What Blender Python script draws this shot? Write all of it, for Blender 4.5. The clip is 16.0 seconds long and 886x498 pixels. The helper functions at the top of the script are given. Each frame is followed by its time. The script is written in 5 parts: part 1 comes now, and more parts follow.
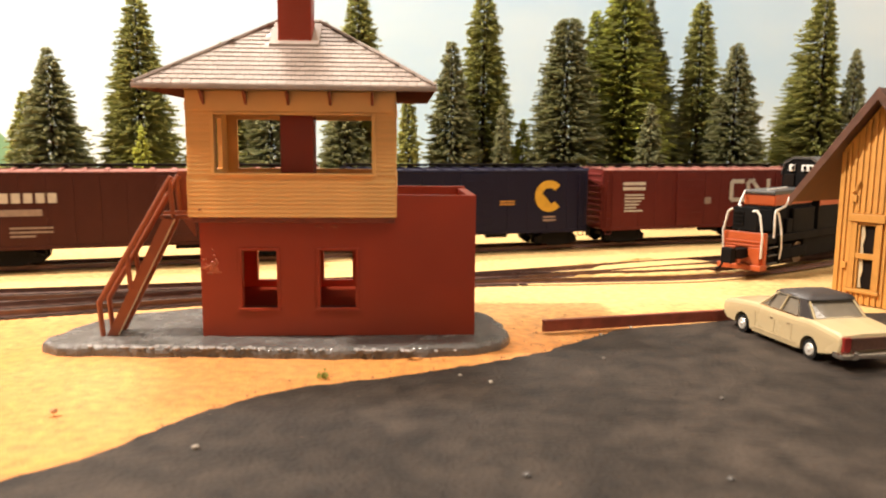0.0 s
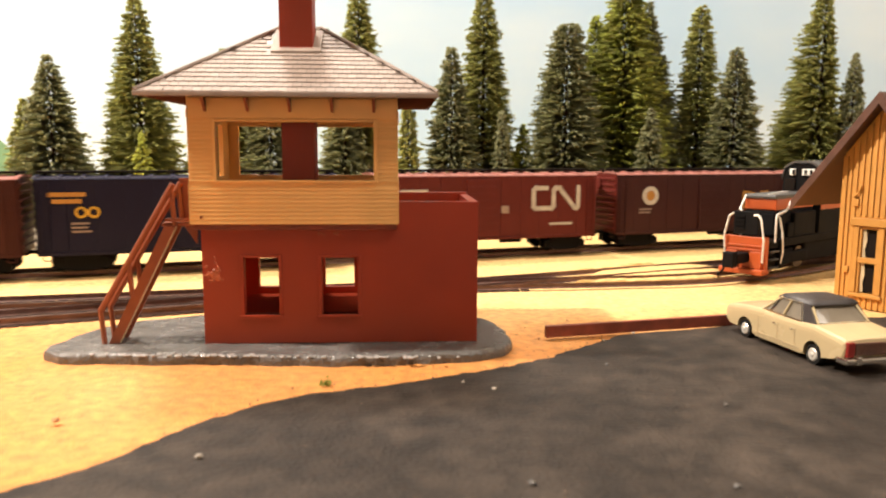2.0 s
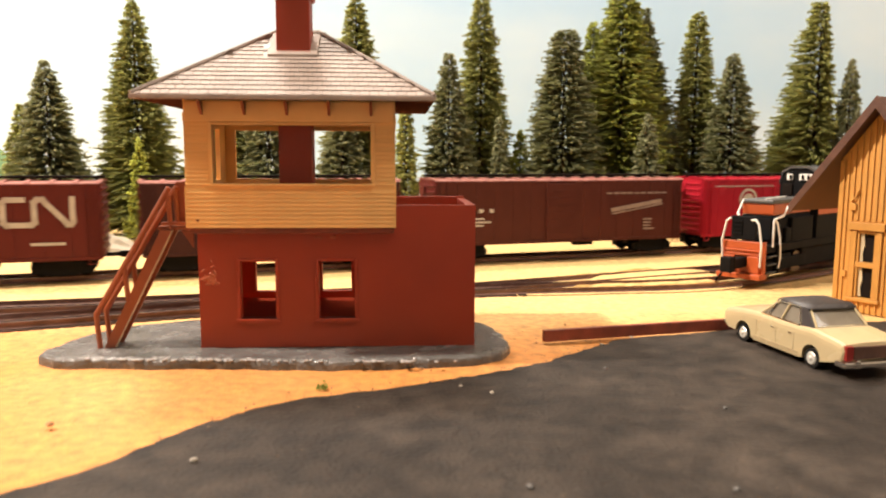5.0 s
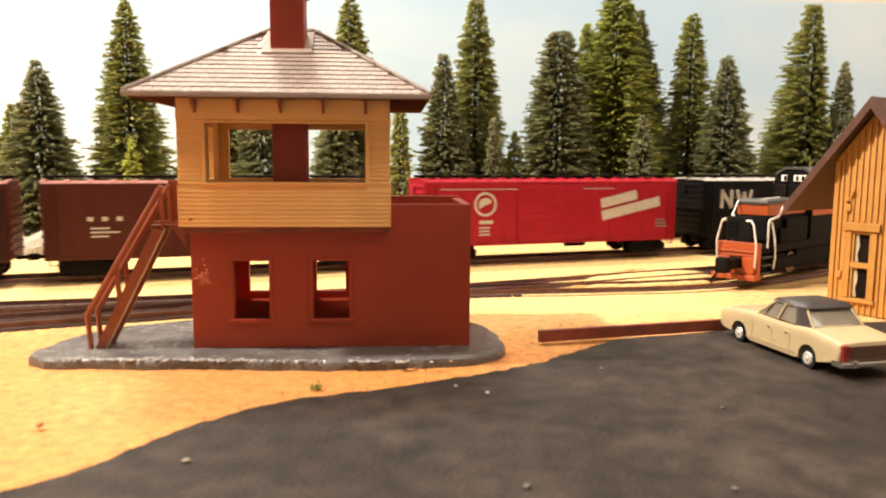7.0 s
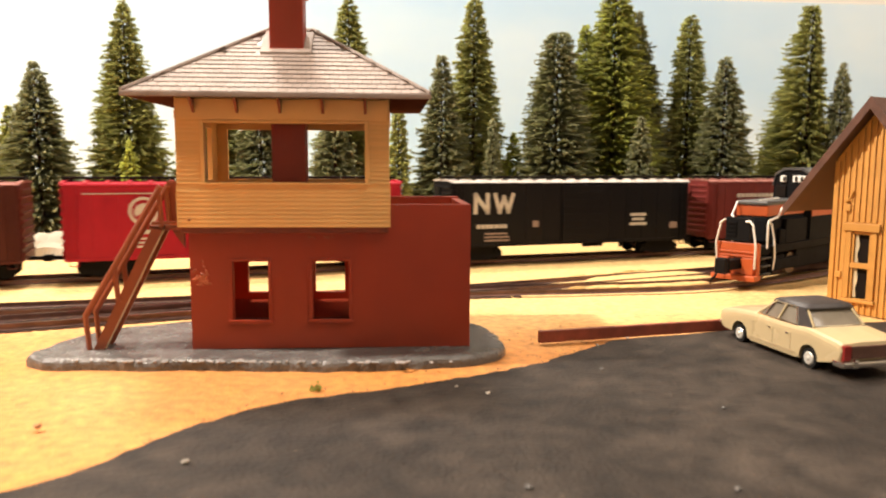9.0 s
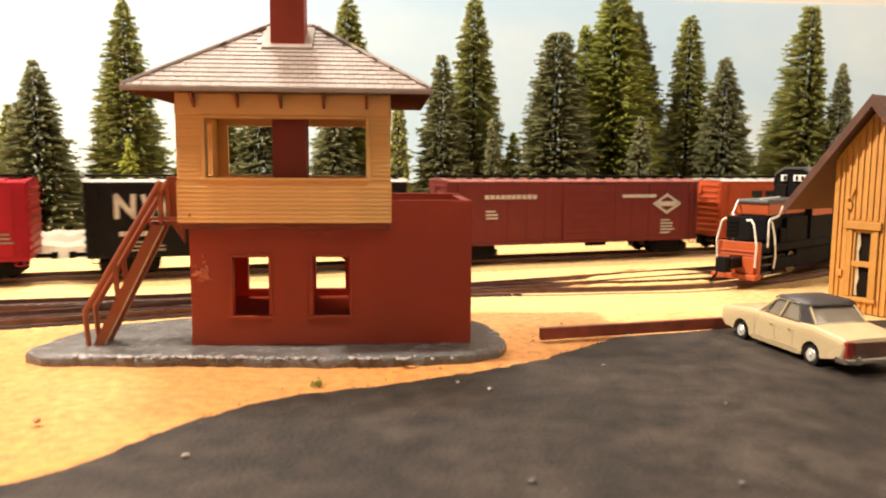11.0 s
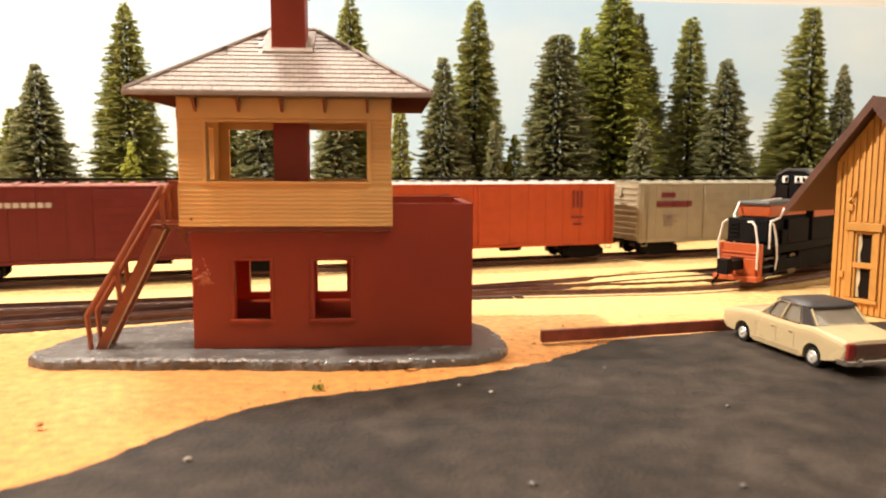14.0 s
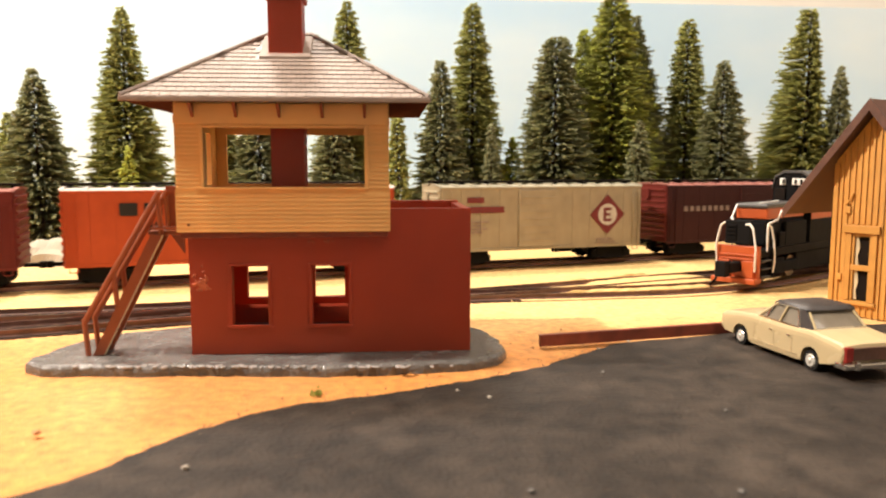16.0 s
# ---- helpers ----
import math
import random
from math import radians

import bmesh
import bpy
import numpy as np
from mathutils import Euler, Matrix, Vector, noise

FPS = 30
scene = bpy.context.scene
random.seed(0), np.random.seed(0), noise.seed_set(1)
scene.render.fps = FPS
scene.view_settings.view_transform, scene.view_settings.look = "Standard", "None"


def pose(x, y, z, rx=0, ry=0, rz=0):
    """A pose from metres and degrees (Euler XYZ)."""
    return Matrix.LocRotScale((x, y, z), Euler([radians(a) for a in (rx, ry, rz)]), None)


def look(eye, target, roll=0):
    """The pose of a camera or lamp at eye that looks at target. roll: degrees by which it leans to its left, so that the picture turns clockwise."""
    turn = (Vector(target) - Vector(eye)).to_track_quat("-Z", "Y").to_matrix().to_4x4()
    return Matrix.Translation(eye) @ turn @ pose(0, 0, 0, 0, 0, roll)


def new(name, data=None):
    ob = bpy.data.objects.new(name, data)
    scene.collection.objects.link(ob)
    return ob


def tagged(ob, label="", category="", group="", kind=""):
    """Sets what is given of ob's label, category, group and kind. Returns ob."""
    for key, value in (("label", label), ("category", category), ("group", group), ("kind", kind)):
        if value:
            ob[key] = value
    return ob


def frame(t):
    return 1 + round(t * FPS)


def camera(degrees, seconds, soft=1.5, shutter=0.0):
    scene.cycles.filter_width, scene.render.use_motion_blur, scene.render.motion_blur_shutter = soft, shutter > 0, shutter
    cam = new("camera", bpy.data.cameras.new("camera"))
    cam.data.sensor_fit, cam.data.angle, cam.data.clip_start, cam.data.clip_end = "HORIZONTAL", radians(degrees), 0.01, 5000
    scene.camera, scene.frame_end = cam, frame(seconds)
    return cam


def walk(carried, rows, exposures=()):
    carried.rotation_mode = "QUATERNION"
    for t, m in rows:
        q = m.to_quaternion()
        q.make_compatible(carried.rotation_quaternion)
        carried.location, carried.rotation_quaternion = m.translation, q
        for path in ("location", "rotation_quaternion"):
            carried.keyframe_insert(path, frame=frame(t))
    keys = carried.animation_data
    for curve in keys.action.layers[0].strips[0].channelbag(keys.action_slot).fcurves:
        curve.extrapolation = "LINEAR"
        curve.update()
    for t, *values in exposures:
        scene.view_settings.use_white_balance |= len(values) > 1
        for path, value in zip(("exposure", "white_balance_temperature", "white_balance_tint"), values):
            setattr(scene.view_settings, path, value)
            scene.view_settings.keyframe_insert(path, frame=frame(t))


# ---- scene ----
cam = camera(62.1, 16.0, soft=2.0, shutter=0.5)
PATH = [
    (0, (0.00230, -0.00369, 0.06309), (-0.0311, 1.9766, -0.2151), 0.49),
    (0.5, (0.00198, -0.00348, 0.06350), (-0.0312, 1.9771, -0.2122), 0.38),
    (1, (0.00155, -0.00325, 0.06330), (-0.0292, 1.9777, -0.2105), 0.43),
    (1.5, (0.00095, -0.00301, 0.06341), (-0.0266, 1.9784, -0.2073), 0.37),
    (2, (0.00143, -0.00327, 0.06360), (-0.0306, 1.9787, -0.2024), 0.26),
    (2.5, (0.00162, -0.00321, 0.06362), (-0.0298, 1.9790, -0.2009), 0.31),
    (3, (0.00150, -0.00309, 0.06354), (-0.0285, 1.9796, -0.1975), 0.22),
    (3.5, (0.00165, -0.00305, 0.06372), (-0.0270, 1.9797, -0.1971), 0.19),
    (4, (0.00158, -0.00287, 0.06317), (-0.0258, 1.9805, -0.1925), 0.23),
    (6.5, (0.00126, -0.00179, 0.06180), (-0.0134, 1.9835, -0.1802), 0.33),
    (7, (0.00106, -0.00120, 0.06133), (-0.0076, 1.9843, -0.1789), 0.37),
    (7.5, (0.00085, -0.00142, 0.06160), (-0.0117, 1.9842, -0.1779), 0.28),
    (8, (0.00077, -0.00112, 0.06146), (-0.0101, 1.9848, -0.1751), 0.25),
    (8.5, (0.00080, -0.00079, 0.06131), (-0.0052, 1.9852, -0.1753), 0.31),
    (9, (0.00051, -0.00055, 0.06064), (-0.0029, 1.9857, -0.1734), 0.31),
    (11.5, (-0.00025, 0.00006, 0.05869), (0.0001, 1.9870, -0.1699), 0.43),
    (12, (0.00008, -0.00030, 0.05915), (-0.0039, 1.9866, -0.1692), 0.30),
    (12.5, (0.00001, -0.00031, 0.05886), (-0.0038, 1.9868, -0.1681), 0.33),
    (13, (-0.00008, -0.00009, 0.05852), (-0.0024, 1.9876, -0.1627), 0.36),
    (13.5, (-0.00010, -0.00004, 0.05876), (-0.0026, 1.9876, -0.1635), 0.33),
    (14, (0.00007, -0.00032, 0.05910), (-0.0055, 1.9872, -0.1644), 0.24),
    (14.5, (0.00019, -0.00033, 0.05960), (-0.0068, 1.9878, -0.1577), 0.07),
    (15, (0.00028, -0.00026, 0.05982), (-0.0033, 1.9876, -0.1599), 0.11),
    (15.5, (0.00025, 0.00023, 0.06013), (0.0023, 1.9880, -0.1603), 0.04),
    (16, (0.00018, -0.00007, 0.06007), (-0.0006, 1.9879, -0.1591), 0.03),
]
walk(cam, [(t, look(eye, target, roll)) for t, eye, target, roll in PATH])

# the phone's small lens, focused on the yard
cam.data.dof.use_dof, cam.data.dof.focus_distance, cam.data.dof.aperture_fstop = True, 0.30, 22.0

# ---- light and room exposure ----
world = bpy.data.worlds.new("room_world")
world.use_nodes = True
world.node_tree.nodes["Background"].inputs[0].default_value = (1.0, 0.93, 0.84, 1)
world.node_tree.nodes["Background"].inputs[1].default_value = 0.25
scene.world = world
scene.view_settings.exposure = 0.0


def area_lamp(name, eye, target, size, watts, colour):
    data = bpy.data.lights.new(name, "AREA")
    data.shape, data.size, data.energy, data.color = "DISK", size, watts, colour
    ob = new(name, data)
    ob.matrix_world = look(eye, target)
    return ob


area_lamp("ceiling_lamp", (-0.88, 0.13, 1.08), (0, 0.36, 0), 0.06, 38, (1.0, 0.885, 0.765))
area_lamp("track_lamp", (-0.25, 0.74, 1.05), (-0.02, 0.30, 0), 0.20, 15, (1.0, 0.89, 0.775))
# fill from the front right, added to lift the front walls; no known source
area_lamp("room_lamp", (0.85, -0.25, 1.40), (0.2, 0.60, 0), 0.5, 13, (1.0, 0.90, 0.79))


# ---- materials ----
def mat(name, colour, rough=0.6, metal=0.0, vary=0.12, scale=120.0, bump=0.15, spec=0.5, second=None, second_scale=18.0, second_amount=0.5, per_object=0.0, per_island=0.0, fine=900.0):
    m = bpy.data.materials.new(name)
    m.use_nodes = True
    nt = m.node_tree
    N, Lk = nt.nodes, nt.links
    b = N["Principled BSDF"]
    tc = N.new("ShaderNodeTexCoord")
    n1 = N.new("ShaderNodeTexNoise")
    n1.inputs["Scale"].default_value, n1.inputs["Detail"].default_value = scale, 5
    n2 = N.new("ShaderNodeTexNoise")
    n2.inputs["Scale"].default_value, n2.inputs["Detail"].default_value = second_scale, 3
    n3 = N.new("ShaderNodeTexNoise")
    n3.inputs["Scale"].default_value, n3.inputs["Detail"].default_value = fine, 2
    for n in (n1, n2, n3):
        Lk.new(tc.outputs["Object"], n.inputs["Vector"])
    ramp = N.new("ShaderNodeMapRange")
    ramp.inputs[1].default_value, ramp.inputs[2].default_value = 0.3, 0.7
    ramp.inputs[3].default_value, ramp.inputs[4].default_value = 1 - vary, 1 + vary
    Lk.new(n1.outputs["Fac"], ramp.inputs[0])
    mix = N.new("ShaderNodeMix")
    mix.data_type = "RGBA"
    mix.inputs["A"].default_value = (*colour, 1)
    mix.inputs["B"].default_value = (*(second or [c * (1 - vary) for c in colour]), 1)
    r2 = N.new("ShaderNodeMapRange")
    r2.inputs[1].default_value, r2.inputs[2].default_value, r2.inputs[4].default_value = 0.42, 0.68, second_amount
    Lk.new(n2.outputs["Fac"], r2.inputs[0])
    Lk.new(r2.outputs[0], mix.inputs["Factor"])
    hsv = N.new("ShaderNodeHueSaturation")
    Lk.new(mix.outputs["Result"], hsv.inputs["Color"])
    value = ramp.outputs[0]
    for amount, node, out in ((per_object, "ShaderNodeObjectInfo", "Random"), (per_island, "ShaderNodeNewGeometry", "Random Per Island")):
        if amount:
            src = N.new(node)
            r = N.new("ShaderNodeMapRange")
            r.inputs[3].default_value, r.inputs[4].default_value = 1 - amount, 1 + amount
            Lk.new(src.outputs[out], r.inputs[0])
            mul = N.new("ShaderNodeMath")
            mul.operation = "MULTIPLY"
            Lk.new(value, mul.inputs[0])
            Lk.new(r.outputs[0], mul.inputs[1])
            value = mul.outputs[0]
    Lk.new(value, hsv.inputs["Value"])
    Lk.new(hsv.outputs[0], b.inputs["Base Color"])
    rr = N.new("ShaderNodeMapRange")
    rr.inputs[3].default_value, rr.inputs[4].default_value = max(0.03, rough - 0.12), min(1, rough + 0.12)
    Lk.new(n1.outputs["Fac"], rr.inputs[0])
    Lk.new(rr.outputs[0], b.inputs["Roughness"])
    b.inputs["Metallic"].default_value = metal
    b.inputs["Specular IOR Level"].default_value = spec
    if bump:
        bp = N.new("ShaderNodeBump")
        bp.inputs["Strength"].default_value, bp.inputs["Distance"].default_value = bump, 0.0006
        add = N.new("ShaderNodeMath")
        add.operation = "ADD"
        Lk.new(n1.outputs["Fac"], add.inputs[0])
        Lk.new(n3.outputs["Fac"], add.inputs[1])
        Lk.new(add.outputs[0], bp.inputs["Height"])
        Lk.new(bp.outputs[0], b.inputs["Normal"])
    return m


M_sand = mat("sand_paint", (0.56, 0.222, 0.046), 0.8, vary=0.24, scale=300, bump=0.8, second=(0.60, 0.272, 0.088), second_scale=14, second_amount=0.8, fine=1400)


def paler_beyond(m, y0, y1, colour):
    """The paint changes to a paler sand colour across a ragged strip between y0 and y1."""
    N, Lk = m.node_tree.nodes, m.node_tree.links
    tc, sep, nz = N.new("ShaderNodeTexCoord"), N.new("ShaderNodeSeparateXYZ"), N.new("ShaderNodeTexNoise")
    nz.inputs["Scale"].default_value, nz.inputs["Detail"].default_value = 30, 6
    Lk.new(tc.outputs["Object"], sep.inputs[0])
    Lk.new(tc.outputs["Object"], nz.inputs["Vector"])
    wob, add, rng, mix = N.new("ShaderNodeMath"), N.new("ShaderNodeMath"), N.new("ShaderNodeMapRange"), N.new("ShaderNodeMix")
    wob.operation, wob.inputs[1].default_value = "MULTIPLY", 0.10
    Lk.new(nz.outputs["Fac"], wob.inputs[0])
    Lk.new(sep.outputs["Y"], add.inputs[0])
    Lk.new(wob.outputs[0], add.inputs[1])
    rng.inputs[1].default_value, rng.inputs[2].default_value = y0 + 0.05, y1 + 0.05
    Lk.new(add.outputs[0], rng.inputs[0])
    mix.data_type = "RGBA"
    hsv = next(n for n in N if n.bl_idname == "ShaderNodeHueSaturation")
    src = hsv.inputs["Color"].links[0].from_socket
    Lk.new(rng.outputs[0], mix.inputs["Factor"])
    Lk.new(src, mix.inputs["A"])
    mix.inputs["B"].default_value = (*colour, 1)
    Lk.new(mix.outputs["Result"], hsv.inputs["Color"])


paler_beyond(M_sand, 0.228, 0.305, (0.66, 0.43, 0.170))
M_dirt = mat("brown_dirt", (0.42, 0.22, 0.10), 0.95, vary=0.25, scale=300, bump=0.6)
M_pebble = mat("pebble_grey", (0.36, 0.31, 0.25), 0.8, vary=0.3, scale=300, bump=0.3)
M_grit = mat("grit", (0.16, 0.10, 0.06), 0.9, vary=0.3, scale=300, bump=0.2, per_island=0.7)
M_asphalt = mat("asphalt_paint", (0.021, 0.0153, 0.0114), 0.72, vary=0.5, scale=120, bump=0.7, second=(0.047, 0.035, 0.0265), second_scale=22, second_amount=0.8, spec=0.25)
M_slab = mat("grey_slab_paint", (0.122, 0.114, 0.106), 0.25, vary=0.25, scale=170, bump=1.0, second=(0.17, 0.16, 0.15), second_scale=40, second_amount=0.7)
M_brick = mat("red_plastic", (0.36, 0.050, 0.020), 0.42, vary=0.07, scale=90, bump=0.08, second=(0.29, 0.045, 0.022), second_scale=25, second_amount=0.6)


def see_light(m, colour, amount):
    """Thin moulded plastic that lets some light through."""
    N, Lk = m.node_tree.nodes, m.node_tree.links
    out = next(n for n in N if n.bl_idname == "ShaderNodeOutputMaterial")
    tr, mx = N.new("ShaderNodeBsdfTranslucent"), N.new("ShaderNodeMixShader")
    tr.inputs["Color"].default_value = (*colour, 1)
    mx.inputs[0].default_value = amount
    Lk.new(N["Principled BSDF"].outputs[0], mx.inputs[1])
    Lk.new(tr.outputs[0], mx.inputs[2])
    Lk.new(mx.outputs[0], out.inputs["Surface"])


see_light(M_brick, (0.85, 0.16, 0.06), 0.26)
M_brick_matte = mat("red_plastic_matte", (0.42, 0.06, 0.025), 0.9, vary=0.1, scale=90, bump=0.1, spec=0.05)
see_light(M_brick_matte, (0.85, 0.16, 0.06), 0.35)
M_glue = mat("dried_glue", (0.34, 0.32, 0.30), 0.08, vary=0.1, scale=300, bump=0.1, spec=0.8)
M_brick_worn = mat("glue_mark", (0.42, 0.10, 0.04), 0.5, vary=0.2, scale=400, bump=0.3)
M_cream = mat("yellow_plastic", (0.87, 0.50, 0.175), 0.45, vary=0.06, scale=100, bump=0.08, second=(0.72, 0.40, 0.13), second_scale=30, per_object=0.05)
M_underlay = mat("roof_joint", (0.20, 0.155, 0.132), 0.5, vary=0.1, scale=200, bump=0.1)
M_roof = mat("shingle_plastic", (0.325, 0.255, 0.215), 0.62, spec=0.25, vary=0.10, scale=200, bump=0.15, per_object=0.10, per_island=0.10)
M_stair = mat("stair_brown", (0.235, 0.055, 0.018), 0.42, vary=0.12, scale=150, bump=0.1)
M_rawedge = mat("pale_edge", (0.55, 0.45, 0.28), 0.5, vary=0.15, scale=200, bump=0.1)
M_wood_red = mat("red_timber", (0.20, 0.042, 0.022), 0.5, vary=0.25, scale=200, bump=0.3)
M_rail = mat("rail_metal", (0.42, 0.32, 0.27), 0.22, 0.9, vary=0.2, scale=200, bump=0.1)
M_railside = mat("rail_side_rust", (0.150, 0.080, 0.062), 0.6, vary=0.3, scale=200, bump=0.1, spec=0.3)
M_tie = mat("tie_brown", (0.110, 0.058, 0.042), 0.7, vary=0.3, scale=300, bump=0.3, per_object=0.2)
M_black = mat("black_plastic", (0.007, 0.006, 0.006), 0.7, vary=0.2, scale=150, bump=0.08, spec=0.1)
M_wheel = mat("wheel_metal", (0.16, 0.11, 0.08), 0.35, 0.6, vary=0.2, scale=200, bump=0.05)
M_orange = mat("loco_orange", (0.43, 0.080, 0.018), 0.42, vary=0.08, scale=120, bump=0.05)
M_locogrey = mat("loco_dark_grey", (0.0065, 0.0062, 0.0066), 0.7, vary=0.2, scale=150, bump=0.06, spec=0.1)
M_roofgrey = mat("loco_roof_grey", (0.07, 0.068, 0.066), 0.45, vary=0.15, scale=150, bump=0.06)
M_white = mat("white_paint", (0.80, 0.78, 0.72), 0.45, vary=0.06, scale=200, bump=0.03)
M_boards = mat("depot_boards", (0.56, 0.27, 0.055), 0.55, vary=0.12, scale=130, bump=0.2, per_object=0.08, second=(0.48, 0.22, 0.05), second_scale=60)
M_depotroof = mat("depot_roof", (0.095, 0.038, 0.022), 0.6, vary=0.2, scale=200, bump=0.3)
# tower roof underside: the shade below the eave is put into this colour
M_eave_shade = mat("shaded_eave", (0.070, 0.028, 0.020), 0.95, vary=0.1, scale=200, bump=0.1, spec=0.0)
M_soffit = mat("depot_soffit", (0.125, 0.056, 0.024), 0.85, vary=0.1, scale=200, bump=0.1)
M_dark = mat("dark_inside", (0.012, 0.008, 0.006), 0.8, vary=0.2, scale=100, bump=0, spec=0.1)
M_carpaint = mat("car_cream_paint", (0.47, 0.365, 0.205), 0.25, vary=0.03, scale=60, bump=0.0)
M_vinyl = mat("car_vinyl_roof", (0.035, 0.028, 0.026), 0.5, vary=0.1, scale=300, bump=0.1)
M_chrome = mat("chrome", (0.75, 0.72, 0.66), 0.15, 1.0, vary=0.05, scale=100, bump=0)
M_hub = mat("wheel_cover", (0.70, 0.66, 0.58), 0.25, 0.4, vary=0.05, scale=100, bump=0)
M_tyre = mat("tyre_black", (0.012, 0.011, 0.010), 0.8, vary=0.1, scale=300, bump=0.1, spec=0.2)
M_taillight = mat("tail_light_red", (0.24, 0.020, 0.016), 0.25, vary=0.05, scale=100, bump=0)
M_carglass = mat("car_glass", (0.19, 0.16, 0.12), 0.08, vary=0.2, scale=120, bump=0)
M_bark = mat("bark", (0.10, 0.06, 0.035), 0.9, vary=0.3, scale=200, bump=0.3)
M_grass = mat("grass_green", (0.17, 0.24, 0.03), 0.8, vary=0.3, scale=500, bump=0.2)
M_plaster = mat("plaster", (0.36, 0.31, 0.235), 0.85, vary=0.15, scale=60, bump=0.2)
M_wallpaint = mat("room_paint", (0.86, 0.83, 0.77), 0.8, vary=0.02, scale=5, bump=0.05, second_scale=1.5)
M_ceiling = mat("ceiling_paint", (0.88, 0.86, 0.82), 0.85, vary=0.02, scale=5, bump=0.05, second_scale=1.5)
M_roomfloor = mat("room_floor_paint", (0.30, 0.24, 0.18), 0.6, vary=0.1, scale=20, bump=0.1)
M_green = mat("green_trim", (0.10, 0.18, 0.07), 0.6, vary=0.1, scale=200, bump=0.1)


def foliage(name, a, b):
    return mat(name, a, 0.75, vary=0.25, scale=60, bump=0.0, second=b, second_scale=25, second_amount=0.8, per_island=0.45, spec=0.25)


# flock tips paler than needles; lit ends and shaded core partly in the colour
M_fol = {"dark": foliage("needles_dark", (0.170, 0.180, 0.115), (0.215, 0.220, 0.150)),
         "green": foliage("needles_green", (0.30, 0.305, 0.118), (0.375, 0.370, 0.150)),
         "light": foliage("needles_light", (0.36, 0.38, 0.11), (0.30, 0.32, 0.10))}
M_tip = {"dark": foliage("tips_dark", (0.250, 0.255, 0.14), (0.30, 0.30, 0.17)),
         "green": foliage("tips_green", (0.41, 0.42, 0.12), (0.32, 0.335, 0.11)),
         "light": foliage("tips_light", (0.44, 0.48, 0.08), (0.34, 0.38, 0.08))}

for leaf in (*M_fol.values(), *M_tip.values()):
    see_light(leaf, (0.40, 0.40, 0.15), 0.34)


def sky_board():
    m = bpy.data.materials.new("painted_sky")
    m.use_nodes = True
    N, Lk = m.node_tree.nodes, m.node_tree.links
    b = N["Principled BSDF"]
    b.inputs["Roughness"].default_value = 0.7
    tc = N.new("ShaderNodeTexCoord")
    n = N.new("ShaderNodeTexNoise")
    n.inputs["Scale"].default_value, n.inputs["Detail"].default_value = 3.2, 4
    mp = N.new("ShaderNodeMapping")
    mp.inputs["Scale"].default_value = (1, 1, 2.6)
    Lk.new(tc.outputs["Object"], mp.inputs[0])
    Lk.new(mp.outputs[0], n.inputs["Vector"])
    r = N.new("ShaderNodeValToRGB")
    r.color_ramp.elements[0].position, r.color_ramp.elements[0].color = 0.40, (0.45, 0.625, 0.79, 1)
    r.color_ramp.elements[1].position, r.color_ramp.elements[1].color = 0.62, (0.56, 0.69, 0.79, 1)
    Lk.new(n.outputs["Fac"], r.inputs[0])
    Lk.new(r.outputs[0], b.inputs["Base Color"])
    return m


M_sky = sky_board()


# ---- mesh helpers ----
def finish(name, bm, material, smooth=False):
    me = bpy.data.meshes.new(name)
    bm.normal_update()
    bm.to_mesh(me)
    bm.free()
    for m in (material if isinstance(material, (list, tuple)) else [material]):
        me.materials.append(m)
    if smooth:
        me.polygons.foreach_set("use_smooth", [True] * len(me.polygons))
    return me


def part(name, bm, material, parent, label="", smooth=False):
    ob = new(name, finish(name, bm, material, smooth))
    ob.parent = parent
    if label:
        tagged(ob, label)
    return ob


def part_of(name, me, parent, m):
    ob = new(name, me)
    ob.parent = parent
    ob.matrix_basis = m
    return ob


def thing(name, m, label, category, group="", kind=""):
    ob = new(name)
    ob.empty_display_size = 0.01
    ob.matrix_basis = m
    return tagged(ob, label, category, group, kind)


def box(bm, x0, x1, y0, y1, z0, z1, bevel=0.0, mi=0):
    vs = [bm.verts.new((x, y, z)) for x in (x0, x1) for y in (y0, y1) for z in (z0, z1)]
    fs = []
    for q in ((0, 1, 3, 2), (4, 6, 7, 5), (0, 4, 5, 1), (2, 3, 7, 6), (0, 2, 6, 4), (1, 5, 7, 3)):
        f = bm.faces.new([vs[i] for i in q])
        f.material_index = mi
        fs.append(f)
    if bevel:
        bmesh.ops.bevel(bm, geom=list({e for f in fs for e in f.edges}), offset=bevel, segments=2, affect="EDGES", profile=0.6)
    return vs


def tube(bm, a, b, r, seg=8, r2=None, mi=0):
    a, b = Vector(a), Vector(b)
    q = (b - a).to_track_quat("Z", "Y")
    rings = []
    for p, rad in ((a, r), (b, r if r2 is None else r2)):
        rings.append([bm.verts.new(p + q @ Vector((rad * math.cos(2 * math.pi * i / seg), rad * math.sin(2 * math.pi * i / seg), 0))) for i in range(seg)])
    for i in range(seg):
        f = bm.faces.new((rings[0][i], rings[0][(i + 1) % seg], rings[1][(i + 1) % seg], rings[1][i]))
        f.material_index = mi
    bm.faces.new(rings[0][::-1]).material_index = mi
    bm.faces.new(rings[1]).material_index = mi


def path_tube(bm, pts, r, seg=6):
    for a, b in zip(pts, pts[1:]):
        tube(bm, a, b, r, seg)
    for p in pts[1:-1]:
        bmesh.ops.create_uvsphere(bm, u_segments=6, v_segments=4, radius=r * 1.02, matrix=Matrix.Translation(p))


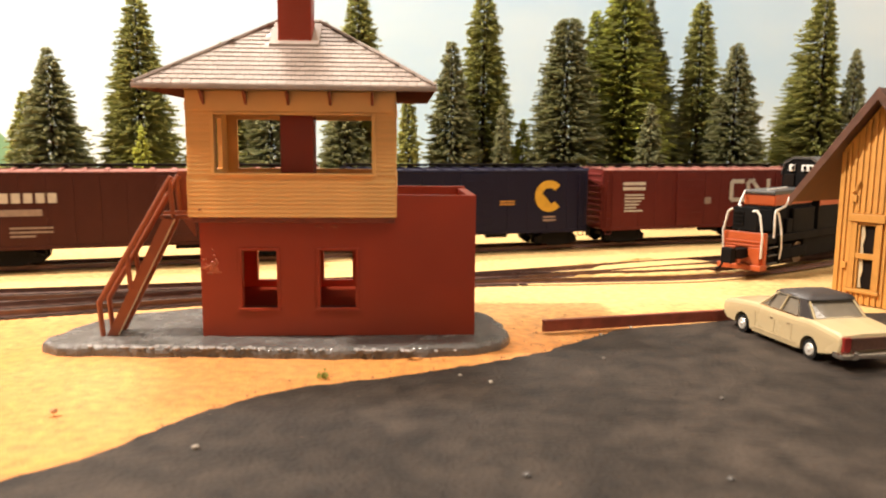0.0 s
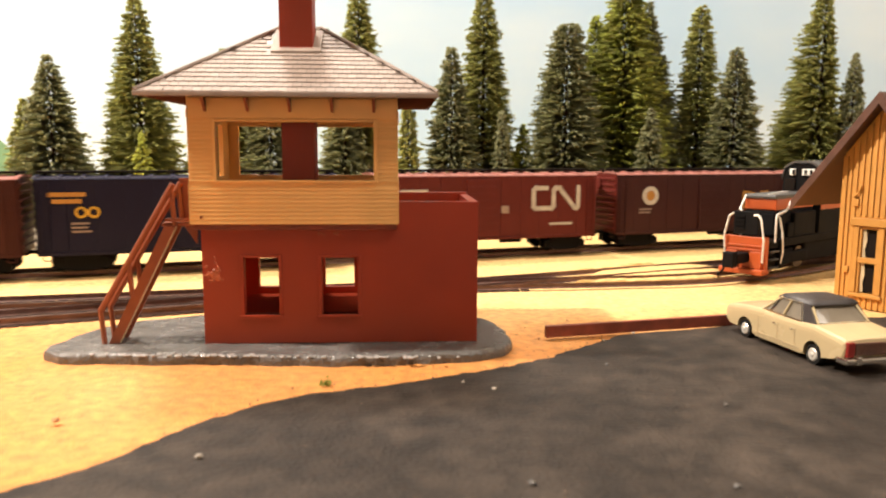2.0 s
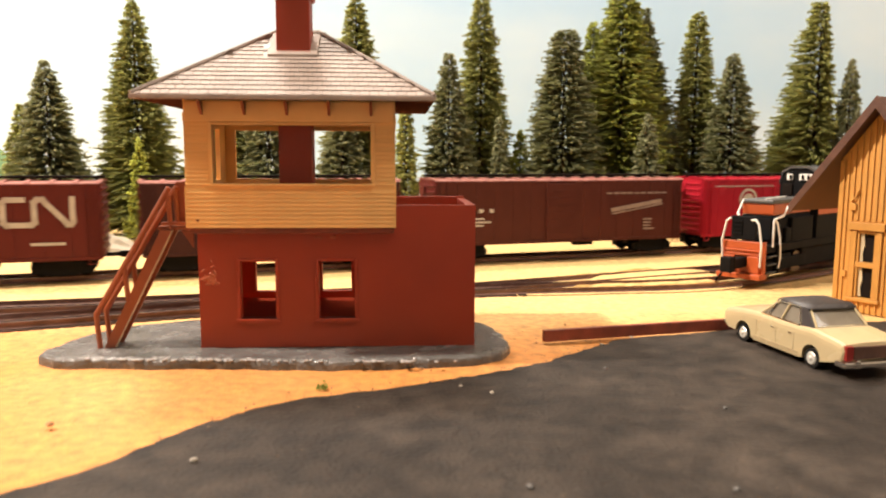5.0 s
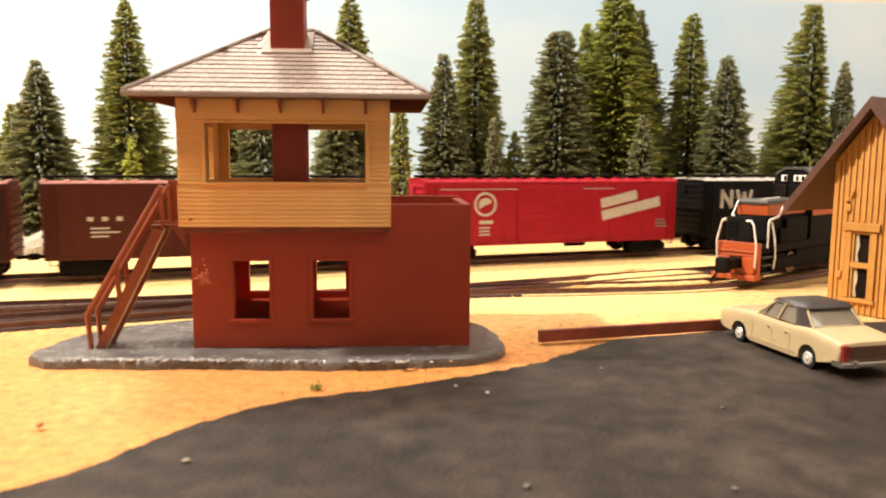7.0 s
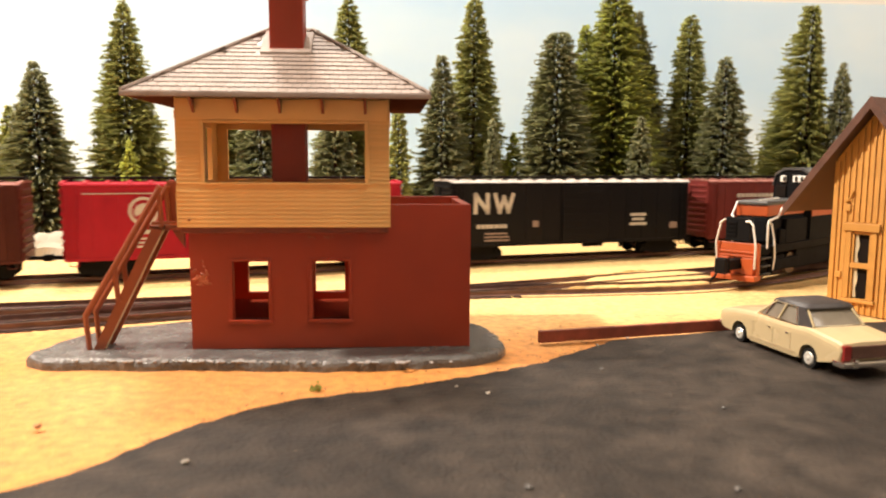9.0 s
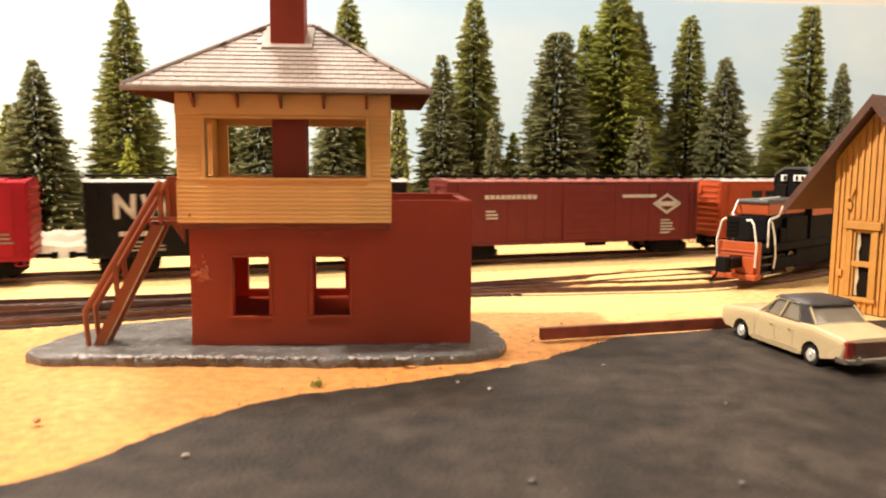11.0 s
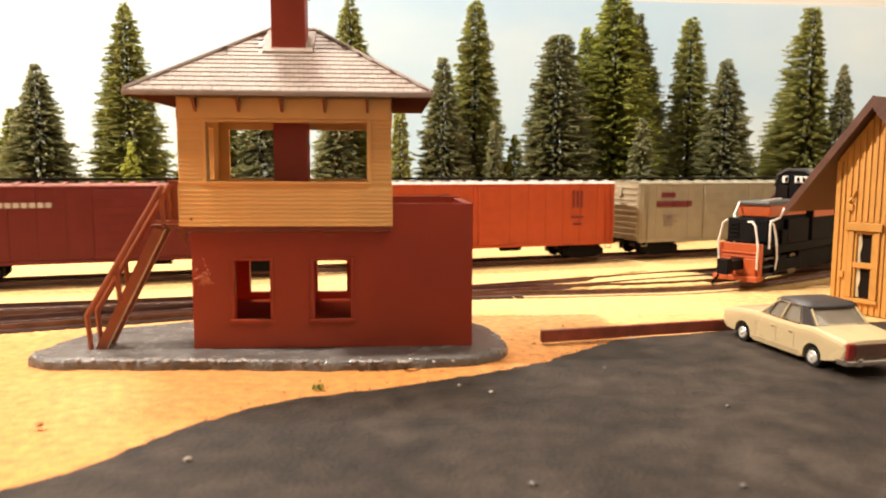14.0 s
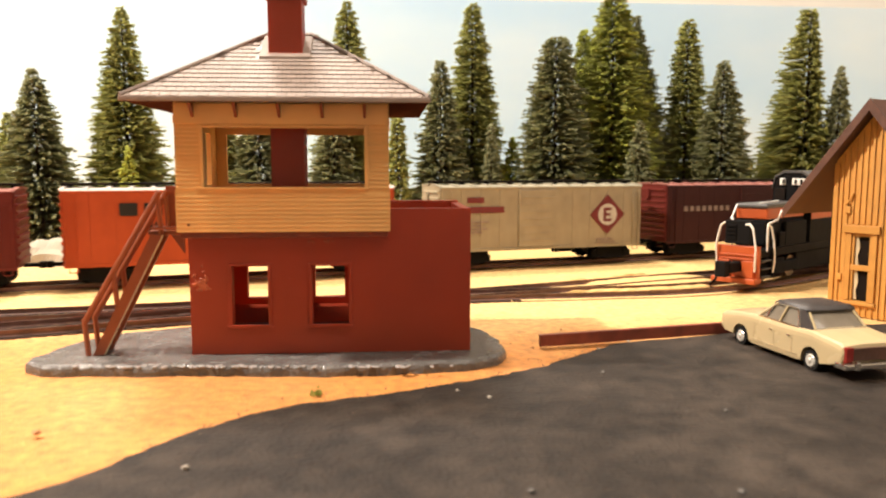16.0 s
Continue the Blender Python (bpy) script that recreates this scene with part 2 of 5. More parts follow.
def prism(bm, outline, z0, z1, axis="z", mi=0):
    """An outline of (u, v) drawn out between z0 and z1 along the axis."""
    def at(u, v, w):
        return {"z": (u, v, w), "y": (u, w, v), "x": (w, u, v)}[axis]
    lo = [bm.verts.new(at(u, v, z0)) for u, v in outline]
    hi = [bm.verts.new(at(u, v, z1)) for u, v in outline]
    n = len(lo)
    fs = [bm.faces.new(lo[::-1]), bm.faces.new(hi)]
    for i in range(n):
        fs.append(bm.faces.new((lo[i], lo[(i + 1) % n], hi[(i + 1) % n], hi[i])))
    for f in fs:
        f.material_index = mi
    bmesh.ops.recalc_face_normals(bm, faces=fs)
    return fs


def wobble_outline(pts, step, amount, seed):
    """The closed outline cut into short steps, each pushed a little off the line."""
    rnd = random.Random(seed)
    out = []
    for (ax, ay), (bx_, by_) in zip(pts, pts[1:] + pts[:1]):
        ln = math.hypot(bx_ - ax, by_ - ay)
        n = max(1, int(ln / step))
        for i in range(n):
            f = i / n
            k = amount if i else amount * 0.3
            out.append((ax + (bx_ - ax) * f + rnd.uniform(-k, k), ay + (by_ - ay) * f + rnd.uniform(-k, k)))
    return out


def text_mesh(body, size, material, depth=0.0):
    cu = bpy.data.curves.new("lettering", "FONT")
    cu.body, cu.size, cu.extrude, cu.align_x, cu.align_y, cu.resolution_u = body, size, depth, "CENTER", "CENTER", 3
    ob = bpy.data.objects.new("lettering", cu)
    me = bpy.data.meshes.new_from_object(ob)
    bpy.data.objects.remove(ob)
    me.materials.clear()
    me.materials.append(material)
    return me


# ---- room and ground ----
def setting(name, bm, material):
    return tagged(new(name, finish(name, bm, material)), kind="structure")


def room():
    bm = bmesh.new(); box(bm, -2.2, 2.2, 1.6, 1.7, -0.95, 1.6); setting("wall_north", bm, M_wallpaint)
    bm = bmesh.new(); box(bm, -2.2, 2.2, -2.3, -2.2, -0.95, 1.6); setting("wall_south", bm, M_wallpaint)
    bm = bmesh.new(); box(bm, -2.3, -2.203, -2.3, 1.7, -0.95, 1.6); setting("wall_west", bm, M_wallpaint)
    bm = bmesh.new(); box(bm, 2.203, 2.3, -2.3, 1.7, -0.95, 1.6); setting("wall_east", bm, M_wallpaint)
    bm = bmesh.new(); box(bm, -2.3, 2.3, -2.3, 1.7, 1.604, 1.7); setting("ceiling", bm, M_ceiling)
    bm = bmesh.new(); box(bm, -2.3, 2.3, -2.3, 1.7, -1.05, -0.954); setting("floor", bm, M_roomfloor)


room()

# the sheet of sand-painted board, gently uneven
def ground():
    bm = bmesh.new()
    nx, ny, x0, x1, y0, y1 = 190, 120, -1.4, 1.6, 0.02, 0.96
    grid = []
    for j in range(ny + 1):
        row = []
        for i in range(nx + 1):
            x, y = x0 + (x1 - x0) * i / nx, y0 + (y1 - y0) * j / ny
            row.append(bm.verts.new((x, y, 0.0005 * noise.noise((x * 22, y * 22, 3)) - 0.0004)))
        grid.append(row)
    for j in range(ny):
        for i in range(nx):
            bm.faces.new((grid[j][i], grid[j][i + 1], grid[j + 1][i + 1], grid[j + 1][i]))
    box(bm, x0, x1, y0, y1, -0.95, -0.003)
    setting("ground", bm, M_sand)


ground()


def backdrop():
    bm = bmesh.new()
    a, b = (-1.4, 0.70), (1.5, 0.985)
    n = Vector((-(b[1] - a[1]), b[0] - a[0])).normalized() * 0.006
    prism(bm, [a, b, (b[0] + n.x, b[1] + n.y), (a[0] + n.x, a[1] + n.y)], -0.003, 0.246)
    ob = setting("backdrop", bm, M_sky)
    tagged(ob, "pale blue painted sky board behind the trees", "backdrop")


backdrop()

ASPHALT = [(-0.25, 0.028), (-0.20, 0.080), (-0.13, 0.102), (-0.0817, 0.1244), (-0.0749, 0.1314), (-0.068, 0.1402), (-0.0592, 0.1579), (-0.0478, 0.1725), (-0.0342, 0.1822), (-0.0139, 0.1900), (0.0098, 0.2030), (0.0294, 0.2158), (0.0465, 0.2330), (0.0590, 0.2455), (0.1008, 0.2610), (0.150, 0.276), (0.40, 0.30), (0.40, 0.028)]


def asphalt():
    bm = bmesh.new()
    prism(bm, wobble_outline(ASPHALT, 0.003, 0.0007, 4), -0.002, 0.0006)
    bmesh.ops.triangulate(bm, faces=[f for f in bm.faces if len(f.verts) > 4])
    tagged(setting("road", bm, M_asphalt), "dark grey painted asphalt yard with a ragged edge", "road")


asphalt()


# ---- railway tracks ----
def polyline(pts, step):
    """Points and headings at even steps along a smooth line through pts."""
    P = [Vector((*p, 0)) for p in pts]
    dense = []
    for i in range(len(P) - 1):
        p0, p1, p2, p3 = P[max(i - 1, 0)], P[i], P[i + 1], P[min(i + 2, len(P) - 1)]
        for k in range(40):
            f = k / 40
            dense.append(0.5 * ((2 * p1) + (p2 - p0) * f + (2 * p0 - 5 * p1 + 4 * p2 - p3) * f * f + (3 * p1 - p0 - 3 * p2 + p3) * f ** 3))
    dense.append(P[-1])
    out, left = [], 0.0
    for a, b in zip(dense, dense[1:]):
        ln = (b - a).length
        while left <= ln:
            out.append((a + (b - a) * (left / max(ln, 1e-9)), math.atan2((b - a).y, (b - a).x)))
            left += step
        left -= ln
    return out


bm = bmesh.new()
box(bm, -0.0017, 0.0017, -0.0150, 0.0150, -0.0016, 0.0003)
TIE = finish("tie", bm, M_tie)
bm = bmesh.new()
box(bm, -0.0017, 0.0017, -0.0104, 0.0104, -0.0016, 0.0003)
SHORT_TIE = finish("tie", bm, M_tie)


def rail_bar(stations, off, z0):
    bm = bmesh.new()
    prof = [(-0.0012, 0), (0.0012, 0), (0.0004, 0.0006), (0.0004, 0.0014), (0.0006, 0.0022), (-0.0006, 0.0022), (-0.0004, 0.0014), (-0.0004, 0.0006)]
    last = None
    for p, h in stations:
        s = Vector((-math.sin(h), math.cos(h), 0))
        ring = [bm.verts.new(p + s * (off + u) + Vector((0, 0, z0 + v))) for u, v in prof]
        if last:
            for i in range(len(prof)):
                bm.faces.new((last[i], last[(i + 1) % 8], ring[(i + 1) % 8], ring[i])).material_index = 0 if i == 4 else 1
        last = ring
    bmesh.ops.recalc_face_normals(bm, faces=bm.faces)
    return bm


def track(pts, label, z=0.0, tie=None, shown=lambda x: True):
    t = thing("railway_track", Matrix(), label, "railway track", "tracks across the layout")
    st = polyline(pts, 0.006)
    for off in (-0.00825, 0.00825):
        part("rail", rail_bar(st, off, z + 0.0007), [M_rail, M_railside], t)
    bed, last = bmesh.new(), None
    for p, h in st:
        s = Vector((-math.sin(h), math.cos(h), 0))
        ring = [bed.verts.new(p + s * u + Vector((0, 0, v))) for u, v in ((-0.0104, -0.0012), (-0.0094, z + 0.00022), (0.0094, z + 0.00022), (0.0104, -0.0012))] if shown(p.x) else None
        if last and ring:
            for i in range(3):
                bed.faces.new((last[i], last[i + 1], ring[i + 1], ring[i]))
        last = ring
    bmesh.ops.recalc_face_normals(bed, faces=bed.faces)
    part("roadbed", bed, M_tie, t)
    for p, h in polyline(pts, 0.0050):
        if shown(p.x):
            part_of("tie", tie or TIE, t, Matrix.Translation((p.x, p.y, z)) @ Matrix.Rotation(h, 4, "Z"))
    return t


TH = math.radians(20.01)
ALONG, ACROSS = Vector((math.cos(TH), math.sin(TH), 0)), Vector((-math.sin(TH), math.cos(TH), 0))
CAR_SIZE = 0.946
MAIN = (Vector((0, 0.443934, 0)) + ACROSS * 0.015) * CAR_SIZE          # centre of the main line


def main_at(s):
    return MAIN + ALONG * s


track([tuple(main_at(s).xy) for s in (-0.6, -0.3, 0, 0.3, 0.6, 0.9)], "main line track under the moving freight train", -0.0001, None, lambda x: False)
track([(-0.42, 0.232), (-0.30, 0.256), (-0.179, 0.285), (-0.08, 0.311), (0.0125, 0.3345), (0.07, 0.3440), (0.11, 0.352), (0.15, 0.368), (0.20, 0.402), (0.26, 0.449), (0.34, 0.512)], "brown siding track sunk in the sand, leading to the locomotive", 0.0, SHORT_TIE, lambda x: x < 0.035)
track([(-0.40, 0.158), (-0.165, 0.261), (0.013, 0.339), (0.159, 0.406), (0.40, 0.516)], "brown crossing track half sunk in the sand", -0.0002, SHORT_TIE, lambda x: x < 0.05 or x > 0.105)


# sand spilled over the crossing tracks
def sand_spill(outline, seed, high=0.0022):
    bm = bmesh.new()
    rim = wobble_outline(outline, 0.004, 0.0009, seed)
    cx, cy = sum(p[0] for p in rim) / len(rim), sum(p[1] for p in rim) / len(rim)
    rings = []
    for f, z in ((1.0, -0.0006), (0.96, 0.5), (0.85, 0.85), (0.45, 1.0)):
        rings.append([bm.verts.new((cx + (x - cx) * f, cy + (y - cy) * f, z if z < 0 else high * z + 0.0003 * noise.noise((x * 90, y * 90, f * 7)))) for x, y in rim])
    n = len(rim)
    for a, b in zip(rings, rings[1:]):
        for i in range(n):
            bm.faces.new((a[i], a[(i + 1) % n], b[(i + 1) % n], b[i]))
    mid = bm.verts.new((cx, cy, high))
    for i in range(n):
        bm.faces.new((rings[-1][i], rings[-1][(i + 1) % n], mid))
    bmesh.ops.recalc_face_normals(bm, faces=bm.faces)
    tagged(setting("ground", bm, M_sand), "pale sand spilled over the sleepers", "sand")


sand_spill([(0.0594, 0.3484), (0.0790, 0.3840), (0.109, 0.4030), (0.1290, 0.4100), (0.149, 0.3970), (0.1344, 0.3638), (0.0967, 0.3528)], 31)
sand_spill([(0.0656, 0.3819), (0.0878, 0.4039), (0.1149, 0.4091), (0.0882, 0.3884)], 32)


# ---- switch tower ----
TOWER = Matrix.Translation((-0.0768, 0.2208, 0.003)) @ Matrix.Rotation(math.radians(4.29), 4, "Z")


def slab():
    bm = bmesh.new()
    front = [(-0.1254, 0.2185), (-0.1235, 0.2125), (-0.1166, 0.2085), (-0.1005, 0.2090), (-0.0833, 0.2085), (-0.060, 0.2092), (-0.0393, 0.2085), (-0.0054, 0.2120), (0.0100, 0.2160), (0.0170, 0.2215), (0.0203, 0.2303), (0.0192, 0.2441), (0.0120, 0.262), (-0.005, 0.271), (-0.09, 0.264), (-0.112, 0.252), (-0.1215, 0.240)]
    out = wobble_outline(front, 0.0045, 0.0009, 9)
    prism(bm, out, -0.0008, 0.0028)
    top = [f for f in bm.faces if abs(f.normal.z) > 0.9 and f.calc_center_median().z > 0.002]
    bmesh.ops.bevel(bm, geom=list({e for f in top for e in f.edges}), offset=0.0017, segments=3, affect="EDGES", profile=0.5)
    ngons = [f for f in bm.faces if len(f.verts) > 4]
    bmesh.ops.triangulate(bm, faces=ngons)
    for v in bm.verts:
        if v.co.z > 0.0010:
            v.co.z += 0.0005 * noise.noise(v.co * 160)
    ob = tagged(new("base_slab", finish("base_slab", bm, M_slab)), "grey painted irregular base slab under the switch tower", "base slab")
    # shiny glue lumps along the front edge
    rnd = random.Random(12)
    lump = bmesh.new(); bmesh.ops.create_icosphere(lump, subdivisions=2, radius=1.0)
    for v in lump.verts:
        v.co *= 1 + 0.22 * noise.noise(v.co * 2.1)
    LUMP = finish("glue_lump", lump, M_glue, True)
    for i in range(90):
        x = rnd.triangular(-0.118, 0.008, -0.085)
        r = rnd.uniform(0.0003, 0.0010)
        part_of("glue_lump", LUMP, ob, Matrix.Translation((x, 0.2092 + 0.03 * max(0, x + 0.02) + rnd.uniform(-0.0004, 0.0016), 0.0024)) @ Matrix.Rotation(rnd.uniform(0, 3), 4, "Z") @ Matrix.Diagonal((r * rnd.uniform(1, 2.2), r, r * 0.55, 1)))
    return ob


slab()


def wall_with_holes(bm, x0, x1, z0, z1, y0, y1, holes):
    """A wall along x of thickness y0..y1 with rectangular holes (xa, xb, za, zb), as blocks round them."""
    xs = sorted({x0, x1, *[h[0] for h in holes], *[h[1] for h in holes]})
    zs = sorted({z0, z1, *[h[2] for h in holes], *[h[3] for h in holes]})
    solid = lambda i, k: 0 <= i < len(xs) - 1 and 0 <= k < len(zs) - 1 and not any(h[0] <= (xs[i] + xs[i + 1]) / 2 <= h[1] and h[2] <= (zs[k] + zs[k + 1]) / 2 <= h[3] for h in holes)
    V = {}
    def v(x, y, z):
        key = (round(x, 6), round(y, 6), round(z, 6))
        if key not in V:
            V[key] = bm.verts.new((x, y, z))
        return V[key]
    for i in range(len(xs) - 1):
        for k in range(len(zs) - 1):
            if not solid(i, k):
                continue
            a, b, c, d = xs[i], xs[i + 1], zs[k], zs[k + 1]
            bm.faces.new((v(a, y0, c), v(b, y0, c), v(b, y0, d), v(a, y0, d)))
            bm.faces.new((v(a, y1, c), v(a, y1, d), v(b, y1, d), v(b, y1, c)))
            if not solid(i - 1, k): bm.faces.new((v(a, y0, c), v(a, y0, d), v(a, y1, d), v(a, y1, c)))
            if not solid(i + 1, k): bm.faces.new((v(b, y0, c), v(b, y1, c), v(b, y1, d), v(b, y0, d)))
            if not solid(i, k - 1): bm.faces.new((v(a, y0, c), v(a, y1, c), v(b, y1, c), v(b, y0, c)))
            if not solid(i, k + 1): bm.faces.new((v(a, y0, d), v(b, y0, d), v(b, y1, d), v(a, y1, d)))


def turned(bm, m):
    bmesh.ops.transform(bm, matrix=m, verts=bm.verts)
    bmesh.ops.recalc_face_normals(bm, faces=bm.faces)
    return bm


def tower():
    t = thing("switch_tower", TOWER, "red and yellow model switch tower with a hipped shingle roof", "switch tower")
    L, Dp, H = 0.0857, 0.042, 0.0447
    w1, w2 = (0.0127, 0.0234, 0.0092, 0.0272), (0.0368, 0.0479, 0.0092, 0.0272)
    back_holes = [(0.0098, 0.0204, 0.0107, 0.0268), (0.0338, 0.0444, 0.0107, 0.0268)]
    # lower storey, walls meeting end to end
    bm = bmesh.new(); wall_with_holes(bm, 0, L, 0, H, 0, 0.0028, [w1, w2])
    bmesh.ops.bevel(bm, geom=[e for e in bm.edges if len(e.link_faces) == 2 and e.calc_face_angle(0) > 1], offset=0.0009, segments=3, affect="EDGES")
    lower_front = part("lower_wall", bm, M_brick, t, "dull red front wall with two window openings")
    bm = bmesh.new(); wall_with_holes(bm, 0, L, 0, H, Dp - 0.0028, Dp, back_holes); part("lower_wall", bm, M_brick, t)
    for x in (0.0, L - 0.0028):
        bm = bmesh.new(); box(bm, x, x + 0.0028, 0.0028, Dp - 0.0028, 0, H); part("lower_wall", bm, M_brick, t)
    bm = bmesh.new(); box(bm, 0.060, L - 0.0002, Dp - 0.0026, Dp + 0.0003, H, H + 0.0007, 0.0003); part("parapet_cap", bm, M_brick, t)
    bm = bmesh.new(); box(bm, 0.003, L - 0.003, 0.003, Dp - 0.003, 0.0070, 0.0084); part("inner_floor", bm, M_brick_matte, t)
    for w in (w1, w2):
        bm = bmesh.new()
        box(bm, w[0] - 0.0011, w[0], -0.0005, 0.0015, w[2], w[3] + 0.001, 0.0002)
        box(bm, w[1], w[1] + 0.0011, -0.0005, 0.0015, w[2], w[3] + 0.001, 0.0002)
        box(bm, w[0], w[1], -0.0005, 0.0015, w[3], w[3] + 0.001, 0.0002)
        fr = part("window_frame", bm, M_brick, t)
        bm = bmesh.new(); box(bm, w[0] - 0.0013, w[1] + 0.0013, -0.0010, 0.003, w[2] - 0.0011, w[2], 0.0002); part("window_sill", bm, M_brick, t)
    # small round marks and scuffs in the plastic
    for x, z in ((0.0300, 0.0232), (0.0538, 0.0243)):
        bm = bmesh.new(); tube(bm, (x, 0.0002, z), (x, -0.0003, z), 0.0004, 8); part("rivet", bm, M_brick, t)
    rnd = random.Random(8)
    spots = [(0.0034 + rnd.gauss(0, 0.0012), 0.0218 + rnd.gauss(0, 0.0022), rnd.uniform(0.0003, 0.0008)) for i in range(22)]
    spots += [(x + rnd.gauss(0, 0.0012), 0.0347 + rnd.gauss(0, 0.0002), rnd.uniform(0.0002, 0.0005)) for x in (0.0365, 0.0420, 0.0430) for i in range(4)]
    for x, z, r in spots:
        bm = bmesh.new(); bmesh.ops.create_uvsphere(bm, u_segments=8, v_segments=5, radius=r, matrix=Matrix.Translation((max(x, 0.0012), 0.0000, z)) @ Matrix.Rotation(rnd.uniform(0, 3), 4, "Y") @ Matrix.Diagonal((1.6, 0.10, 0.7, 1))); part("glue_mark", bm, M_brick_worn, t, "", True)
    # corbel below the upper storey, its dark colour standing in for the overhang's shade
    bm = bmesh.new(); box(bm, -0.0016, 0.0602, -0.0022, Dp + 0.0004, 0.0361, 0.0378, 0.0003); part("corbel", bm, M_wood_red, t, "floor plate below the upper storey, coloured dark for the overhang's shade")
    # upper storey
    X0, X1, Z0, Z1, Y0, Y1 = -0.0021, 0.0606, 0.0379, 0.0762, -0.0030, 0.0450
    hole = (0.0062, 0.0533, 0.0514, 0.0688)
    bm = bmesh.new(); box(bm, X0 + 0.0015, X1 - 0.0015, Y0 + 0.0015, Y1 - 0.0015, Z0 + 0.0002, Z0 + 0.0014); part("upper_floor", bm, M_cream, t)
    for k, (ya, yb) in enumerate(((Y0, Y0 + 0.0026), (Y1 - 0.0016, Y1))):
        bm = bmesh.new(); wall_with_holes(bm, X0, X1, Z0, Z1, ya, yb, [hole if k == 0 else (0.0030, 0.0560, 0.0514, 0.0688)]); part("upper_wall", bm, M_cream, t)
    for xa in (X0, X1 - 0.0016):
        bm = bmesh.new()
        wall_with_holes(bm, Y0 + 0.0026, Y1 - 0.0016, Z0, Z1, xa, xa + 0.0016, [(0.0065, 0.0350, 0.0514, 0.0688)])
        for v in bm.verts:
            v.co.x, v.co.y = v.co.y, v.co.x
        bmesh.ops.recalc_face_normals(bm, faces=bm.faces)
        part("upper_wall", bm, M_cream, t)
    # clapboards: wedges, each its own piece
    def board(width):
        bm = bmesh.new()
        h = 0.00128
        prism(bm, [(0, 0), (-0.00028, 0.00004), (-0.00028, 0.00040), (-0.00005, h), (0, h)], -width / 2, width / 2, "x")
        return finish("clapboard", bm, M_cream)
    W = X1 - X0
    full, side = board(W + 0.0006), board(Y1 - Y0 + 0.0006)
    left_w, right_w = hole[0] - 0.0012 - X0, X1 - hole[1] - 0.0012
    lb, rb = board(left_w), board(right_w)
    n = int((Z1 - 0.003 - Z0) / 0.00128)
    for i in range(n):
        z = Z0 + 0.0001 + i * 0.00128
        if z + 0.00128 < hole[2] - 0.0009:
            part_of("clapboard", full, t, Matrix.Translation(((X0 + X1) / 2, Y0, z)))
        elif z > hole[2] - 0.0012 and z < hole[3] + 0.0005:
            part_of("clapboard", lb, t, Matrix.Translation((X0 + left_w / 2, Y0, z)))
            part_of("clapboard", rb, t, Matrix.Translation((X1 - right_w / 2, Y0, z)))
        if not (hole[2] - 0.0012 < z < hole[3] + 0.0004):
            part_of("clapboard", side, t, Matrix.Translation((X0, (Y0 + Y1) / 2, z)) @ Matrix.Rotation(-math.pi / 2, 4, "Z"))
            part_of("clapboard", side, t, Matrix.Translation((X1, (Y0 + Y1) / 2, z)) @ Matrix.Rotation(math.pi / 2, 4, "Z"))
    # window trim round the wide opening, corner boards and frieze
    bm = bmesh.new()
    box(bm, hole[0] - 0.0012, hole[0], Y0 - 0.0007, Y0 + 0.0020, hole[2] - 0.0008, hole[3] + 0.0008, 0.0002)
    box(bm, hole[1], hole[1] + 0.0012, Y0 - 0.0007, Y0 + 0.0020, hole[2] - 0.0008, hole[3] + 0.0008, 0.0002)
    box(bm, hole[0], hole[1], Y0 - 0.0007, Y0 + 0.0020, hole[3], hole[3] + 0.0008, 0.0002)
    part("window_frame", bm, M_cream, t)
    bm = bmesh.new(); box(bm, hole[0] - 0.0012, hole[1] + 0.0012, Y0 - 0.0010, Y0 + 0.0022, hole[2] - 0.0008, hole[2], 0.0002); part("window_sill", bm, M_cream, t)
    bm = bmesh.new(); box(bm, X0 + 0.0004, X1 - 0.0004, Y0 - 0.0008, Y0 + 0.0002, hole[3] + 0.0010, Z1 - 0.0004, 0.0002); part("frieze_board", bm, M_cream, t)
    for x in (0.0035, 0.0160, 0.0285, 0.0410, 0.0535):
        bm = bmesh.new(); prism(bm, [(Y0 - 0.0007, 0.0716), (Y0 - 0.0012, 0.0720), (Y0 - 0.0050, 0.0756), (Y0 - 0.0007, 0.0756)], x - 0.0004, x + 0.0004, "x"); part("eave_bracket", bm, M_stair, t)
    bm = bmesh.new(); tube(bm, (0.0012, Y0 + 0.0002, 0.0402), (0.0012, Y0 - 0.0008, 0.0402), 0.00035, 8); part("peg", bm, M_stair, t)
    # hipped roof
    E0, E1, F0, F1, ZE, ZR = -0.0140, 0.0722, -0.0118, 0.0550, 0.0758, 0.0998
    rx0, rx1, ry = 0.0225, 0.0357, (F0 + F1) / 2
    bm = bmesh.new()
    c = [bm.verts.new(p) for p in ((E0, F0, ZE), (E1, F0, ZE), (E1, F1, ZE), (E0, F1, ZE))]
    c2 = [bm.verts.new((v.co.x, v.co.y, ZE + 0.0012)) for v in c]
    r = [bm.verts.new((rx0, ry, ZR)), bm.verts.new((rx1, ry, ZR))]
    ci = [bm.verts.new(p) for p in ((X0, Y0, ZE + 0.0004), (X1, Y0, ZE + 0.0004), (X1, Y1, ZE + 0.0004), (X0, Y1, ZE + 0.0004))]
    for i in range(4):
        j = (i + 1) % 4
        bm.faces.new((c[i], c[j], c2[j], c2[i]))
        bm.faces.new((c[j], c[i], ci[i], ci[j]))
